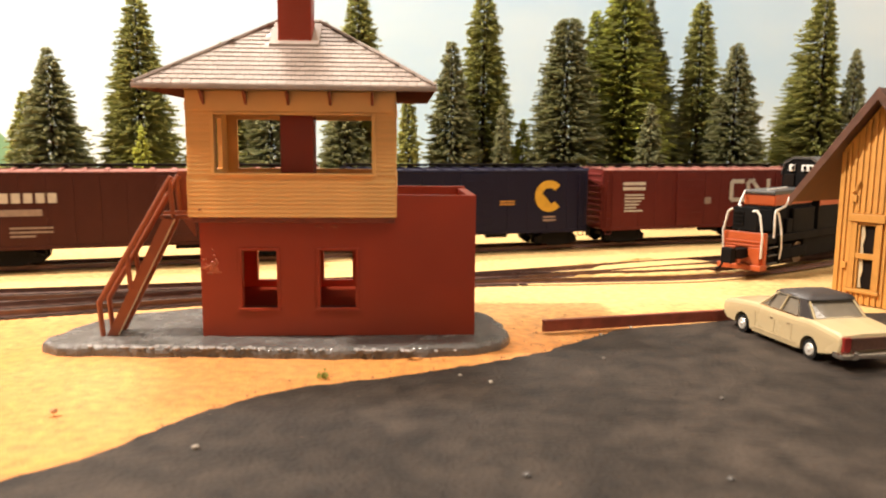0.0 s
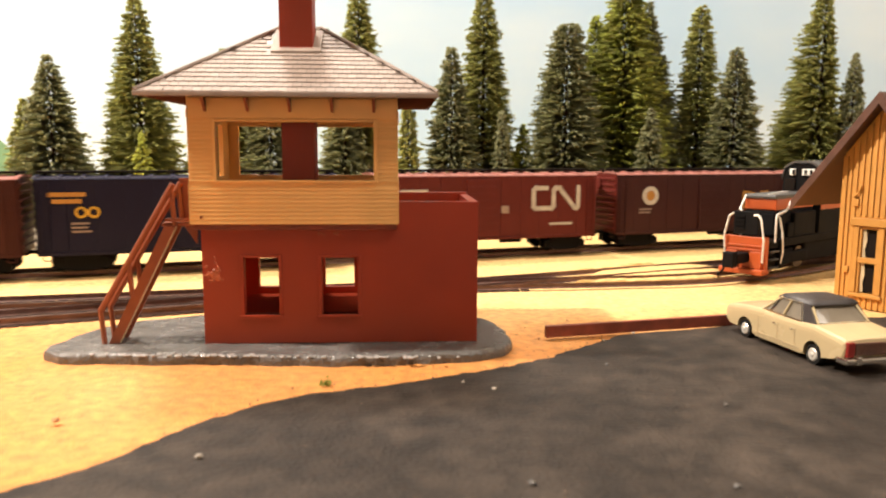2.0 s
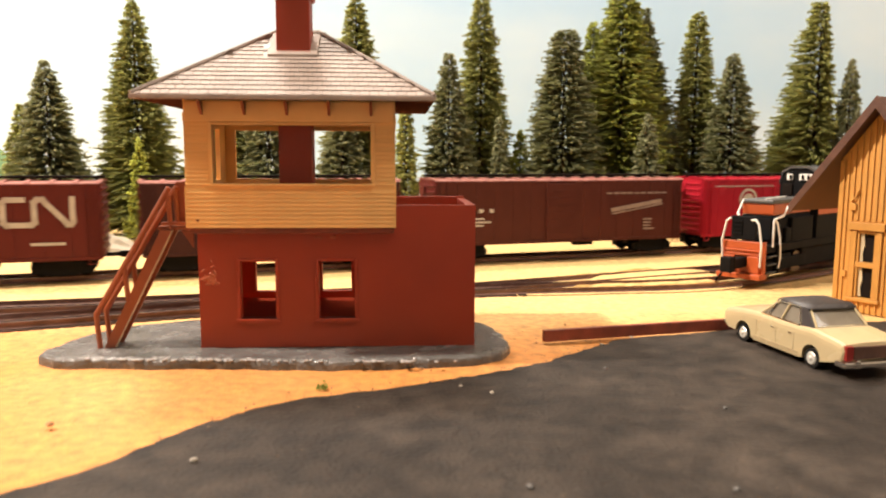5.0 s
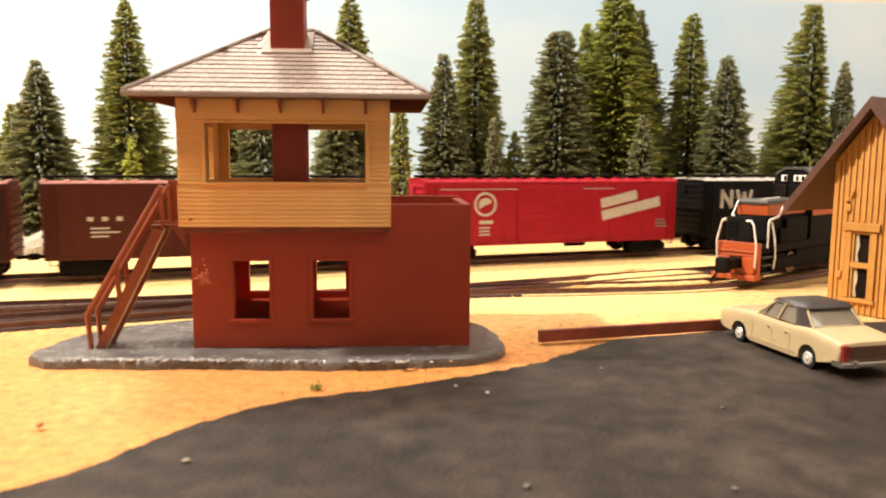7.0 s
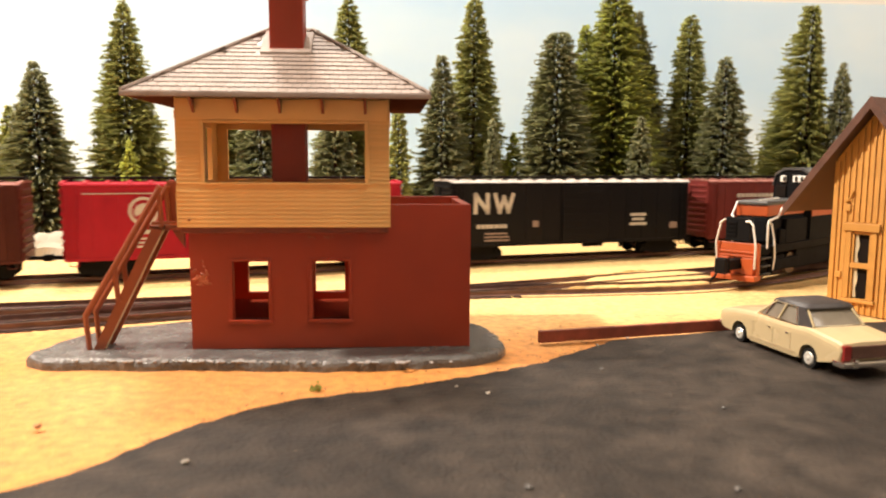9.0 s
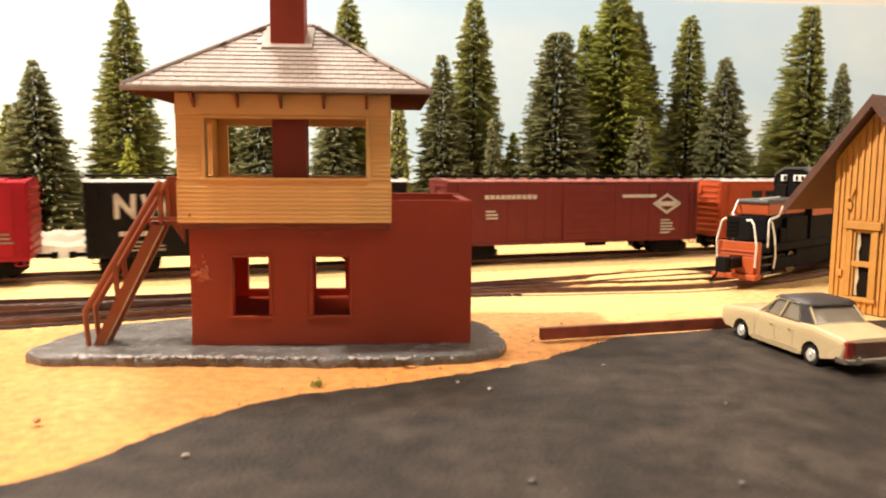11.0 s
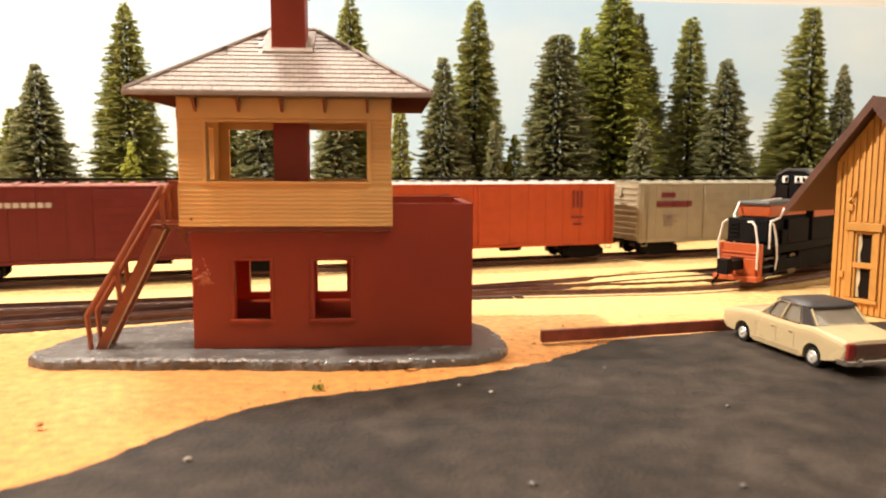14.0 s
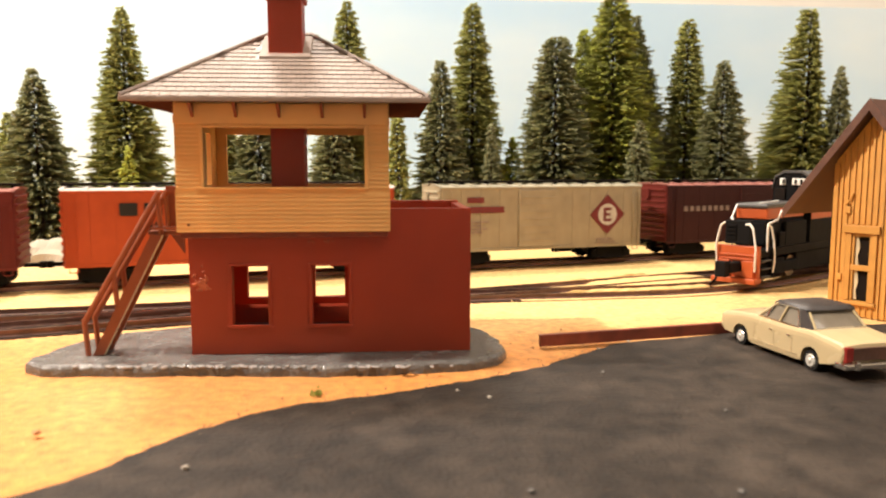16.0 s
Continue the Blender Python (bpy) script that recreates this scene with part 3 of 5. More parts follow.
    bm.faces.new((c2[0], c2[1], r[1], r[0])); bm.faces.new((c2[2], c2[3], r[0], r[1]))
    bm.faces.new((c2[1], c2[2], r[1])); bm.faces.new((c2[3], c2[0], r[0]))
    bm.faces.new(ci)
    bmesh.ops.recalc_face_normals(bm, faces=bm.faces)
    bm.normal_update()
    # bottom faces take the darkened colour that holds the eave's shade
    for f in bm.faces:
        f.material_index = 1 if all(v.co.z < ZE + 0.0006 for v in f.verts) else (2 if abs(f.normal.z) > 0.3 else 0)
    roof = part("roof", bm, [M_roof, M_eave_shade, M_underlay], t, "grey-brown shingled hipped roof")
    bm = bmesh.new()
    box(bm, E0 - 0.0004, E1 + 0.0004, F0 - 0.0006, F0 + 0.0002, ZE - 0.0002, ZE + 0.0013, 0.0003)
    part("gutter", bm, M_roof, roof)
    # shingles in courses on the front slope, singly; on the other slopes joined
    rows = 15
    sh = bmesh.new()
    box(sh, -0.00121, 0.00121, 0, 0.0023, 0, 0.00027)
    for v in sh.verts:
        if v.co.y > 0.001 and v.co.z > 0.0002:
            v.co.z = 0.00008
    SH = finish("shingle", sh, M_roof)
    rnd = random.Random(5)
    a, b_, tops = Vector((E0, F0, ZE + 0.0012)), Vector((E1, F0, ZE + 0.0012)), (Vector((rx0, ry, ZR)), Vector((rx1, ry, ZR)))
    up = Vector((0, ry - F0, ZR - ZE - 0.0012))
    tilt = math.atan2(up.z, up.y)
    for i in range(rows):
        f0 = i / rows
        p, q = a.lerp(tops[0], f0), b_.lerp(tops[1], f0)
        offx = 0.00135 * (i % 2)
        x = p.x + 0.0012 + offx
        while x < q.x - 0.0008:
            if not (0.0200 < x < 0.0350 and p.z > 0.0900):
                part_of("shingle", SH, roof, Matrix.Translation((x, p.y, p.z + rnd.uniform(0, 0.00006))) @ Matrix.Rotation(tilt, 4, "X"))
            x += 0.0027
    # side and back slopes
    bm = bmesh.new()
    for c0, c1, t0, t1 in (((E1, F0), (E1, F1), tops[1], tops[1]), ((E0, F1), (E0, F0), tops[0], tops[0]), ((E1, F1), (E0, F1), tops[1], tops[0])):
        p0, p1 = Vector((*c0, ZE + 0.0012)), Vector((*c1, ZE + 0.0012))
        for i in range(rows):
            p, q = p0.lerp(t0, i / rows), p1.lerp(t1, i / rows)
            p2, q2 = p0.lerp(t0, (i + 1) / rows), p1.lerp(t1, (i + 1) / rows)
            u = (q - p).normalized()
            nrm = u.cross(p2 - p).normalized()
            k = int((q - p).length / 0.00262)
            for s in range(k):
                s0 = 0.0026 * s + 0.0013 * (i % 2)
                o = p + u * s0
                v = (p0.lerp(t0, (i + 1.1) / rows) + p1.lerp(t1, (i + 1.1) / rows)) / 2 - (p + q) / 2
                A = [bm.verts.new(w) for w in (o + nrm * 0.0004, o + u * 0.0024 + nrm * 0.0004, o + u * 0.0024 + v + nrm * 0.0001, o + v + nrm * 0.0001)]
                B = [bm.verts.new(w) for w in (o, o + u * 0.0024)]
                bm.faces.new(A); bm.faces.new((B[0], B[1], A[1], A[0]))
    tagged(part("shingle_courses", bm, M_roof, roof), kind="stuff")
    # hip rolls
    for p, q in ((a, tops[0]), (b_, tops[1])):
        bm = bmesh.new(); tube(bm, p + Vector((0, 0, 0.0003)), q + Vector((0, 0, 0.0003)), 0.0007, 6); part("hip_roll", bm, M_roof, roof)
    bm = bmesh.new(); tube(bm, tops[0], tops[1], 0.0008, 6); part("ridge_roll", bm, M_roof, roof)
    # chimney, standing on the floor and passing through the roof
    cx0, cx1, cy0, cy1 = 0.0238, 0.0342, 0.0092, 0.0182
    bm = bmesh.new(); box(bm, cx0, cx1, cy0, cy1, 0.0393, 0.1115, 0.0003)
    ch = part("chimney", bm, M_brick, t, "plain dark red chimney stack")
    bm = bmesh.new(); box(bm, cx0 - 0.0008, cx1 + 0.0008, cy0 - 0.0008, cy1 + 0.0008, 0.1085, 0.1130, 0.0004); part("cap", bm, M_brick, ch)
    bm = bmesh.new(); box(bm, cx0 - 0.0005, cx1 + 0.0005, cy0 - 0.0005, cy1 + 0.0004, 0.0900, 0.0922, 0.0003); part("foot", bm, M_brick, ch)
    zc = ZE + 0.0012 + (cy0 - F0) * math.tan(tilt)
    bm = bmesh.new()
    box(bm, cx0 - 0.0024, cx1 + 0.0024, cy0 - 0.0020, cy1 + 0.001, zc - 0.0030, zc + 0.0010)
    for v in bm.verts:
        v.co.z += (v.co.y - cy0) * math.tan(tilt)
    part("flashing", bm, M_roof, roof)
    # brick courses on the stack
    bm = bmesh.new(); box(bm, 0, 0.0023, -0.0001, 0.0003, 0, 0.0008); BR = finish("brick", bm, M_brick)
    for i in range(14):
        z = 0.0945 + i * 0.00105
        for j in range(4):
            x = cx0 + 0.0002 + j * 0.0026 + (0.0013 if i % 2 else 0)
            if x + 0.0022 < cx1:
                part_of("brick", BR, ch, Matrix.Translation((x, cy0, z)))
    # landing and stairs
    st = new("staircase"); st.parent = t; st.empty_display_size = 0.01
    bm = bmesh.new(); box(bm, -0.0125, -0.0023, 0.0020, 0.0120, 0.0368, 0.0380, 0.0002); part("landing", bm, M_stair, st)
    bm = bmesh.new(); box(bm, -0.0110, -0.0023, 0.0004, 0.0030, 0.0384, 0.0394, 0.0002); part("landing_edge", bm, M_stair, st)
    bm = bmesh.new(); box(bm, -0.0088, -0.0028, 0.0092, 0.0104, 0.0381, 0.0515, 0.0003); part("newel_panel", bm, M_stair, st)
    bm = bmesh.new(); prism(bm, [(-0.0023, 0.0365), (-0.0060, 0.0365), (-0.0023, 0.0310)], 0.0040, 0.0052, "y"); part("bracket", bm, M_stair, st)
    foot, head = Vector((-0.0290, 0, 0.0)), Vector((-0.0100, 0, 0.0372))
    d = (head - foot).normalized()
    nn = Vector((-d.z, 0, d.x))
    for y in (0.0010, 0.0085):
        bm = bmesh.new()
        prism(bm, [(foot.x - 0.0010, 0), (foot.x + 0.0022, 0), (head.x + 0.0020, head.z - 0.0004), (head.x - 0.0012, head.z)], y, y + 0.0011, "y")
        part("stringer", bm, M_stair, st)
    bm = bmesh.new()
    prism(bm, [(foot.x + 0.0022, 0.0002), (foot.x + 0.0026, 0.0002), (head.x + 0.0024, head.z - 0.0004), (head.x + 0.0020, head.z - 0.0004)], 0.0012, 0.0020, "y")
    part("raw_edge", bm, M_rawedge, st, "pale unpainted moulding edge")
    for i in range(13):
        p = foot.lerp(head, (i + 0.7) / 13.5)
        bm = bmesh.new(); box(bm, p.x - 0.0013, p.x + 0.0013, 0.0021, 0.0085, p.z - 0.0002, p.z + 0.0003); part("tread", bm, M_stair, st)
    for y in (0.0012, 0.0091):
        lo, hi = foot + Vector((-0.0035, y, 0.0105)), head + Vector((0.0018, y, 0.0128))
        bm = bmesh.new(); tube(bm, lo + Vector((0.0006, 0, 0)), hi, 0.00095, 8); part("handrail", bm, M_stair, st)
        for f in (0.02, 0.40, 0.97):
            p = lo.lerp(hi, f)
            bm = bmesh.new(); tube(bm, p, (p.x + 0.0008, y, max(0.0, p.z - 0.0115)), 0.0008, 6); part("baluster", bm, M_stair, st)


tower()


# ---- timber kerb, pebbles and grass by the yard ----
def kerb():
    a, b = Vector((0.0326, 0.2425)), Vector((0.112, 0.2655))
    h = math.atan2((b - a).y, (b - a).x)
    bm = bmesh.new()
    L = (b - a).length
    box(bm, 0, L, -0.001, 0.001, 0, 0.0040, 0.0002)
    ob = new("timber_kerb", finish("timber_kerb", bm, M_wood_red))
    ob.matrix_basis = Matrix.Translation((a.x, a.y, 0.0004)) @ Matrix.Rotation(h, 4, "Z")
    tagged(ob, "dark red timber strip edging the asphalt yard", "kerb")


kerb()


# ---- depot ----
def depot():
    al = math.radians(58)
    m = Matrix.Translation((0.1625, 0.3063, 0)) @ Matrix.Rotation(-al, 4, "Z")
    t = thing("depot_building", m, "small ochre board-and-batten depot with a brown gable roof", "building")
    # local: x along the gable wall, y to its back, z up
    W0, W1, HW, Dp, sl = 0.0005, 0.0315, 0.0630, 0.090, 1.28
    xr = (W0 + W1) / 2
    zr = HW + (xr - W0) * sl
    hole = (0.0088, 0.0168, 0.0062, 0.0335)
    bm = bmesh.new()
    wall_with_holes(bm, W0, W1, 0, HW, 0, 0.0018, [hole])
    prism(bm, [(W0, HW), (W1, HW), (xr, zr)], 0, 0.0018, "y")
    part("gable_wall", bm, M_boards, t)
    for x in (W0, W1 - 0.0018):
        bm = bmesh.new(); box(bm, x, x + 0.0018, 0.0018, Dp, 0, HW); part("side_wall", bm, M_boards, t)
    bm = bmesh.new(); box(bm, W0, W1, Dp, Dp + 0.0018, 0, HW); part("back_wall", bm, M_boards, t)
    bm = bmesh.new(); box(bm, W0 + 0.003, W1 - 0.003, 0.004, 0.006, 0.001, 0.040); part("inner_blind", bm, M_dark, t)
    bm = bmesh.new(); box(bm, -0.00045, 0.00045, -0.0006, 0.0002, 0, 1); BAT = finish("batten", bm, M_boards)
    x = W0 + 0.0030
    while x < W1 - 0.001:
        top = HW + (x - W0 if x < xr else W1 - x) * sl - 0.001
        if hole[0] - 0.0024 < x < hole[1] + 0.0024:
            part_of("batten", BAT, t, Matrix.Translation((x, 0, 0)) @ Matrix.Diagonal((1, 1, hole[2] - 0.0016, 1)))
            part_of("batten", BAT, t, Matrix.Translation((x, 0, hole[3] + 0.0044)) @ Matrix.Diagonal((1, 1, top - hole[3] - 0.0044, 1)))
        else:
            part_of("batten", BAT, t, Matrix.Translation((x, 0, 0)) @ Matrix.Diagonal((1, 1, top, 1)))
        x += 0.0024
    bm = bmesh.new(); box(bm, W0 - 0.0004, W0 + 0.0016, -0.0007, 0.0004, 0, HW - 0.001, 0.0002); part("corner_board", bm, M_boards, t)
    w = new("window"); w.parent = t; w.empty_display_size = 0.005
    zm = (hole[2] + hole[3]) / 2
    bm = bmesh.new()
    box(bm, hole[0] - 0.0022, hole[0], -0.0010, 0.0014, hole[2], hole[3] + 0.0002, 0.0002)
    box(bm, hole[1], hole[1] + 0.0022, -0.0010, 0.0014, hole[2], hole[3] + 0.0002, 0.0002)
    box(bm, hole[0], hole[1], -0.0008, 0.0012, zm - 0.0011, zm + 0.0011, 0.0002)
    box(bm, hole[0], hole[0] + 0.0010, -0.0003, 0.0012, hole[2], hole[3], 0.0002)
    box(bm, hole[1] - 0.0010, hole[1], -0.0003, 0.0012, hole[2], hole[3], 0.0002)
    box(bm, hole[0], hole[1], -0.0003, 0.0012, hole[3] - 0.0010, hole[3], 0.0002)
    part("window_frame", bm, M_boards, w)
    bm = bmesh.new(); box(bm, hole[0] - 0.0034, hole[1] + 0.0034, -0.0018, 0.0005, hole[3] + 0.0004, hole[3] + 0.0036, 0.0003); part("lintel", bm, M_boards, w)
    bm = bmesh.new(); box(bm, hole[0] - 0.0030, hole[1] + 0.0030, -0.0018, 0.0005, hole[2] - 0.0015, hole[2] - 0.0001, 0.0003); part("window_sill", bm, M_boards, w)
    for za, zb in ((hole[2] + 0.0005, zm - 0.001), (zm + 0.001, hole[3] - 0.001)):
        bm = bmesh.new(); box(bm, hole[0] + 0.0009, hole[1] - 0.0009, 0.0012, 0.0015, za, zb); part("pane", bm, M_dark, w, "dark window pane")
        bm = bmesh.new(); prism(bm, [(hole[0] + 0.0009, za), (hole[0] + 0.0026, za), (hole[0] + 0.0021, za + (zb - za) * 0.3), (hole[0] + 0.0029, za + (zb - za) * 0.6), (hole[0] + 0.0023, zb), (hole[0] + 0.0009, zb)], 0.0006, 0.0009, "y"); part("glazing_film", bm, M_rawedge, w, "ragged pale remnant of glazing film")
    # small brackets cast on the wall
    for x, z, s in ((0.0068, 0.0432, 0.0012), (0.0045, 0.0155, 0.0011)):
        bm = bmesh.new(); box(bm, x - s, x + s, -0.0014, 0, z - s * 1.2, z + s * 1.2, 0.0003); part("wall_bracket", bm, M_boards, t)
    bm = bmesh.new(); path_tube(bm, [(0.0085, -0.001, 0.0500), (0.0075, -0.0012, 0.0470), (0.0058, -0.0012, 0.0455)], 0.0005); part("lamp_bracket", bm, M_boards, t)
    # roof: two slopes with thickness, overhanging the wall
    OV, OF = 0.0188, 0.0062
    for sgn in (-1, 1):
        xe = W0 - OV if sgn < 0 else W1 + OV
        ze = HW - OV * sl + 0.0012
        bm = bmesh.new()
        prism(bm, [(xe, ze), (xr, zr + 0.0012), (xr, zr + 0.0040), (xe - sgn * -0.0006, ze + 0.0024)], -OF, Dp + 0.006, "y")
        bm.normal_update()
        for f in bm.faces:
            f.material_index = 1 if f.normal.z < -0.3 else 0
        part("roof", bm, [M_depotroof, M_soffit], t, "weathered brown overhanging roof slope")
        bm = bmesh.new()
        prism(bm, [(xe, ze - 0.0016), (xr, zr - 0.0006), (xr, zr + 0.0042), (xe, ze + 0.0028)], -OF - 0.0008, -OF - 0.0001, "y")
        part("barge_board", bm, M_depotroof, t)


depot()


# ---- parked sedan ----
def loft(bm, sections, mi=0, close=True):
    """Skins rings of equal length one after the other; caps the ends."""
    rings = [[bm.verts.new(p) for p in s] for s in sections]
    n = len(rings[0])
    fs = []
    for a, b in zip(rings, rings[1:]):
        for i in range(n):
            fs.append(bm.faces.new((a[i], a[(i + 1) % n], b[(i + 1) % n], b[i])))
    fs += [bm.faces.new(rings[0][::-1]), bm.faces.new(rings[-1])]
    for f in fs:
        f.material_index = mi
    bmesh.ops.recalc_face_normals(bm, faces=fs)


M_rearline = mat("seam_shadow", (0.36, 0.27, 0.15), 0.6, vary=0.1, scale=300, bump=0)


def arch(cx, cz, r, z_in, z_out, n=9):
    """Points of a wheel opening from its front edge over the top to its rear edge."""
    return [(cx + r, z_in)] + [(cx + r * math.cos(math.pi * i / n), cz + r * math.sin(math.pi * i / n)) for i in range(1, n)] + [(cx - r, z_out)]


def sedan():
    hd = math.radians(103.23)
    m = Matrix.Translation((0.1154, 0.2302, 0.0006)) @ Matrix.Rotation(hd, 4, "Z")
    t = thing("sedan_car", m, "cream model sedan with a black vinyl roof parked on the asphalt", "car")
    # local: x forward, y to its left, z up
    FW, RW = 0.0138, -0.0166
    top = [(-0.0284, 0.0050), (-0.0289, 0.0060), (-0.0291, 0.0082), (-0.0286, 0.0096), (-0.0272, 0.0101), (-0.0215, 0.0107), (-0.0158, 0.0113), (-0.0100, 0.0111), (-0.0030, 0.0110), (0.0040, 0.0111), (0.0090, 0.0111), (0.0150, 0.0106), (0.0205, 0.0099), (0.0233, 0.0093), (0.0242, 0.0086), (0.0243, 0.0066), (0.0238, 0.0046)]
    low = [(0.0225, 0.0034)] + arch(FW, 0.0034, 0.0036, 0.0031, 0.0022) + [(0.0070, 0.0019), (-0.0100, 0.0019)] + arch(RW, 0.0033, 0.0037, 0.0020, 0.0030) + [(-0.0255, 0.0040)]
    layers = ((-0.0109, 0.0022, 0.0009, 0.0012), (-0.0108, 0.0012, 0.0003, 0.0007), (-0.0104, 0.0004, 0.0, 0.0003), (-0.0097, 0.0, 0.0, 0.0001), (-0.0080, -0.0001, 0.0, 0.0), (-0.0040, -0.0004, 0.0, 0.0))
    layers = layers + tuple((-y, dz, lift, dx) for y, dz, lift, dx in layers[::-1])
    secs = []
    for y, dz, lift, dx in layers:
        ring = []
        for x, z in top:
            ring.append((x - math.copysign(dx, x) if abs(x) > 0.02 else x, y, max(0.0054, z - dz) if z > 0.0080 else z))
        for x, z in low:
            ring.append((x - math.copysign(dx, x) if abs(x) > 0.021 else x, y, z + (lift if z < 0.0024 else 0)))
        secs.append(ring)
    bm = bmesh.new(); loft(bm, secs)
    bmesh.ops.triangulate(bm, faces=[f for f in bm.faces if len(f.verts) > 4])
    body = part("body", bm, M_carpaint, t, "glossy cream painted body")
    bm = bmesh.new(); box(bm, -0.0262, 0.0215, -0.0076, 0.0076, 0.0024, 0.0078, 0.0004); part("floor_pan", bm, M_dark, t)
    for x in (RW, FW):
        for s in (1, -1):
            wh = new("wheel"); wh.parent = t; wh.location = (0.0175 if x > 0 else -0.0157, s * 0.0093, 0.0030)
            bm = bmesh.new(); tube(bm, (0, -0.0013, 0), (0, 0.0013, 0), 0.0030, 22)
            bmesh.ops.bevel(bm, geom=[e for e in bm.edges if len(e.link_faces) == 2 and e.calc_face_angle(0) > 1], offset=0.0005, segments=2, affect="EDGES")
            part("tyre", bm, M_tyre, wh)
            bm = bmesh.new(); tube(bm, (0, s * 0.0012, 0), (0, s * 0.0016, 0), 0.0021, 18, 0.0017); tube(bm, (0, s * 0.0016, 0), (0, s * 0.0019, 0), 0.0008, 12, 0.0005); part("rim", bm, M_hub, wh, "bright metal wheel cover")
    # greenhouse: glass, pillars, vinyl roof with a broad rear quarter
    def ring(x0, x1, w, z, crown=0.0):
        return [(x0, w, z), (x1, w, z), (x1 + crown, w * 0.45, z), (x1 + crown, -w * 0.45, z), (x1, -w, z), (x0, -w, z), (x0 - crown, -w * 0.45, z), (x0 - crown, w * 0.45, z)]
    bm = bmesh.new(); loft(bm, [ring(-0.0157, 0.0074, 0.0094, 0.0110, 0.0006), ring(-0.0110, 0.0000, 0.0079, 0.0163, 0.0004)]); part("window_glass", bm, M_carglass, t, "pale glazed cabin windows")
    bm = bmesh.new(); loft(bm, [ring(-0.0122, 0.0020, 0.0083, 0.0156, 0.0005), ring(-0.0120, 0.0018, 0.0084, 0.0163, 0.0005), ring(-0.0108, 0.0004, 0.0077, 0.0172, 0.0005), ring(-0.0085, -0.0022, 0.0052, 0.0178, 0.0004)])
    part("roof", bm, M_vinyl, t, "black vinyl roof", True)
    for s in (1, -1):
        for a, b, r, mm in (((0.0074, 0.0094, 0.0110), (0.0002, 0.0081, 0.0163), 0.00045, M_carpaint), ((-0.0022, 0.0097, 0.0110), (-0.0042, 0.0083, 0.0162), 0.0004, M_carpaint), ((0.0040, 0.0096, 0.0110), (0.0010, 0.0083, 0.0160), 0.00028, M_chrome)):
            bm = bmesh.new(); tube(bm, (a[0], s * a[1], a[2]), (b[0], s * b[1], b[2]), r, 6); part("pillar", bm, mm, t)
        bm = bmesh.new()
        q = [(-0.0160, 0.0095, 0.0109), (-0.0108, 0.0097, 0.0110), (-0.0086, 0.0083, 0.0162), (-0.0114, 0.0082, 0.0163)]
        vs = [bm.verts.new((x, s * (y + 0.0002), z)) for x, y, z in q] + [bm.verts.new((x, s * (y - 0.0006), z)) for x, y, z in q]
        for f in ((0, 1, 2, 3), (7, 6, 5, 4), (0, 4, 5, 1), (1, 5, 6, 2), (2, 6, 7, 3), (3, 7, 4, 0)):
            bm.faces.new([vs[i] for i in f])
        bmesh.ops.recalc_face_normals(bm, faces=bm.faces); part("roof_quarter", bm, M_vinyl, t)
        bm = bmesh.new(); path_tube(bm, [(0.0072, s * 0.0099, 0.0111), (-0.0108, s * 0.0100, 0.0111), (-0.0088, s * 0.0085, 0.0160), (0.0000, s * 0.0085, 0.0160)], 0.00024, 5); part("window_trim", bm, M_chrome, t)
        bm = bmesh.new(); box(bm, -0.0115, 0.0088, s * 0.0109 - 0.0001, s * 0.0109 + 0.00015, 0.0033, 0.0036); part("side_trim", bm, M_rearline, t)
        bm = bmesh.new(); box(bm, -0.0118, 0.0092, s * 0.0106 - 0.0003, s * 0.0106 + 0.0002, 0.0019, 0.0029, 0.0002); part("rocker_panel", bm, M_carpaint, t)
        for a in (-0.0092, -0.0014, 0.0078):
            bm = bmesh.new(); box(bm, a - 0.00006, a + 0.00006, s * 0.01090 - 0.0001, s * 0.01090 + 0.00008, 0.0036, 0.0086); part("door_seam", bm, M_rearline, t)
        for a in (-0.0084, -0.0006):
            bm = bmesh.new(); box(bm, a, a + 0.0013, s * 0.01098 - 0.0002, s * 0.01098 + 0.0002, 0.0082, 0.0085, 0.0001); part("door_handle", bm, M_chrome, t)
        bm = bmesh.new(); box(bm, -0.0296, -0.0282, s * 0.0090 - 0.0012, s * 0.0090 + 0.0012, 0.0054, 0.0094, 0.0003); part("tail_light", bm, M_taillight, t, "dull red tail light")
        bm = bmesh.new(); tube(bm, (0.0236, s * 0.0078, 0.0074), (0.0247, s * 0.0078, 0.0074), 0.0011, 12); part("headlight", bm, M_chrome, t)
        bm = bmesh.new(); box(bm, -0.0304, -0.0262, s * 0.0106 - 0.0006, s * 0.0106 + 0.0005, 0.0036, 0.0053, 0.0004); part("bumper_end", bm, M_chrome, t)
        bm = bmesh.new(); box(bm, -0.0311, -0.0300, s * 0.0072 - 0.0007, s * 0.0072 + 0.0007, 0.0035, 0.0060, 0.0004); part("bumper_guard", bm, M_chrome, t)
        bm = bmesh.new(); path_tube(bm, [(-0.0160, s * 0.0088, 0.0114), (-0.0117, s * 0.0076, 0.0160)], 0.00035, 5); part("rear_window_trim", bm, M_carpaint, t)
    bm = bmesh.new(); path_tube(bm, [(-0.0160, 0.0088, 0.0114), (-0.0166, 0.0040, 0.0115), (-0.0166, -0.0040, 0.0115), (-0.0160, -0.0088, 0.0114)], 0.0003, 5); part("rear_window_trim", bm, M_chrome, t)
    bm = bmesh.new(); box(bm, -0.0305, -0.0288, -0.0106, 0.0106, 0.0036, 0.0053, 0.0005); part("rear_bumper", bm, M_chrome, t, "chrome rear bumper")
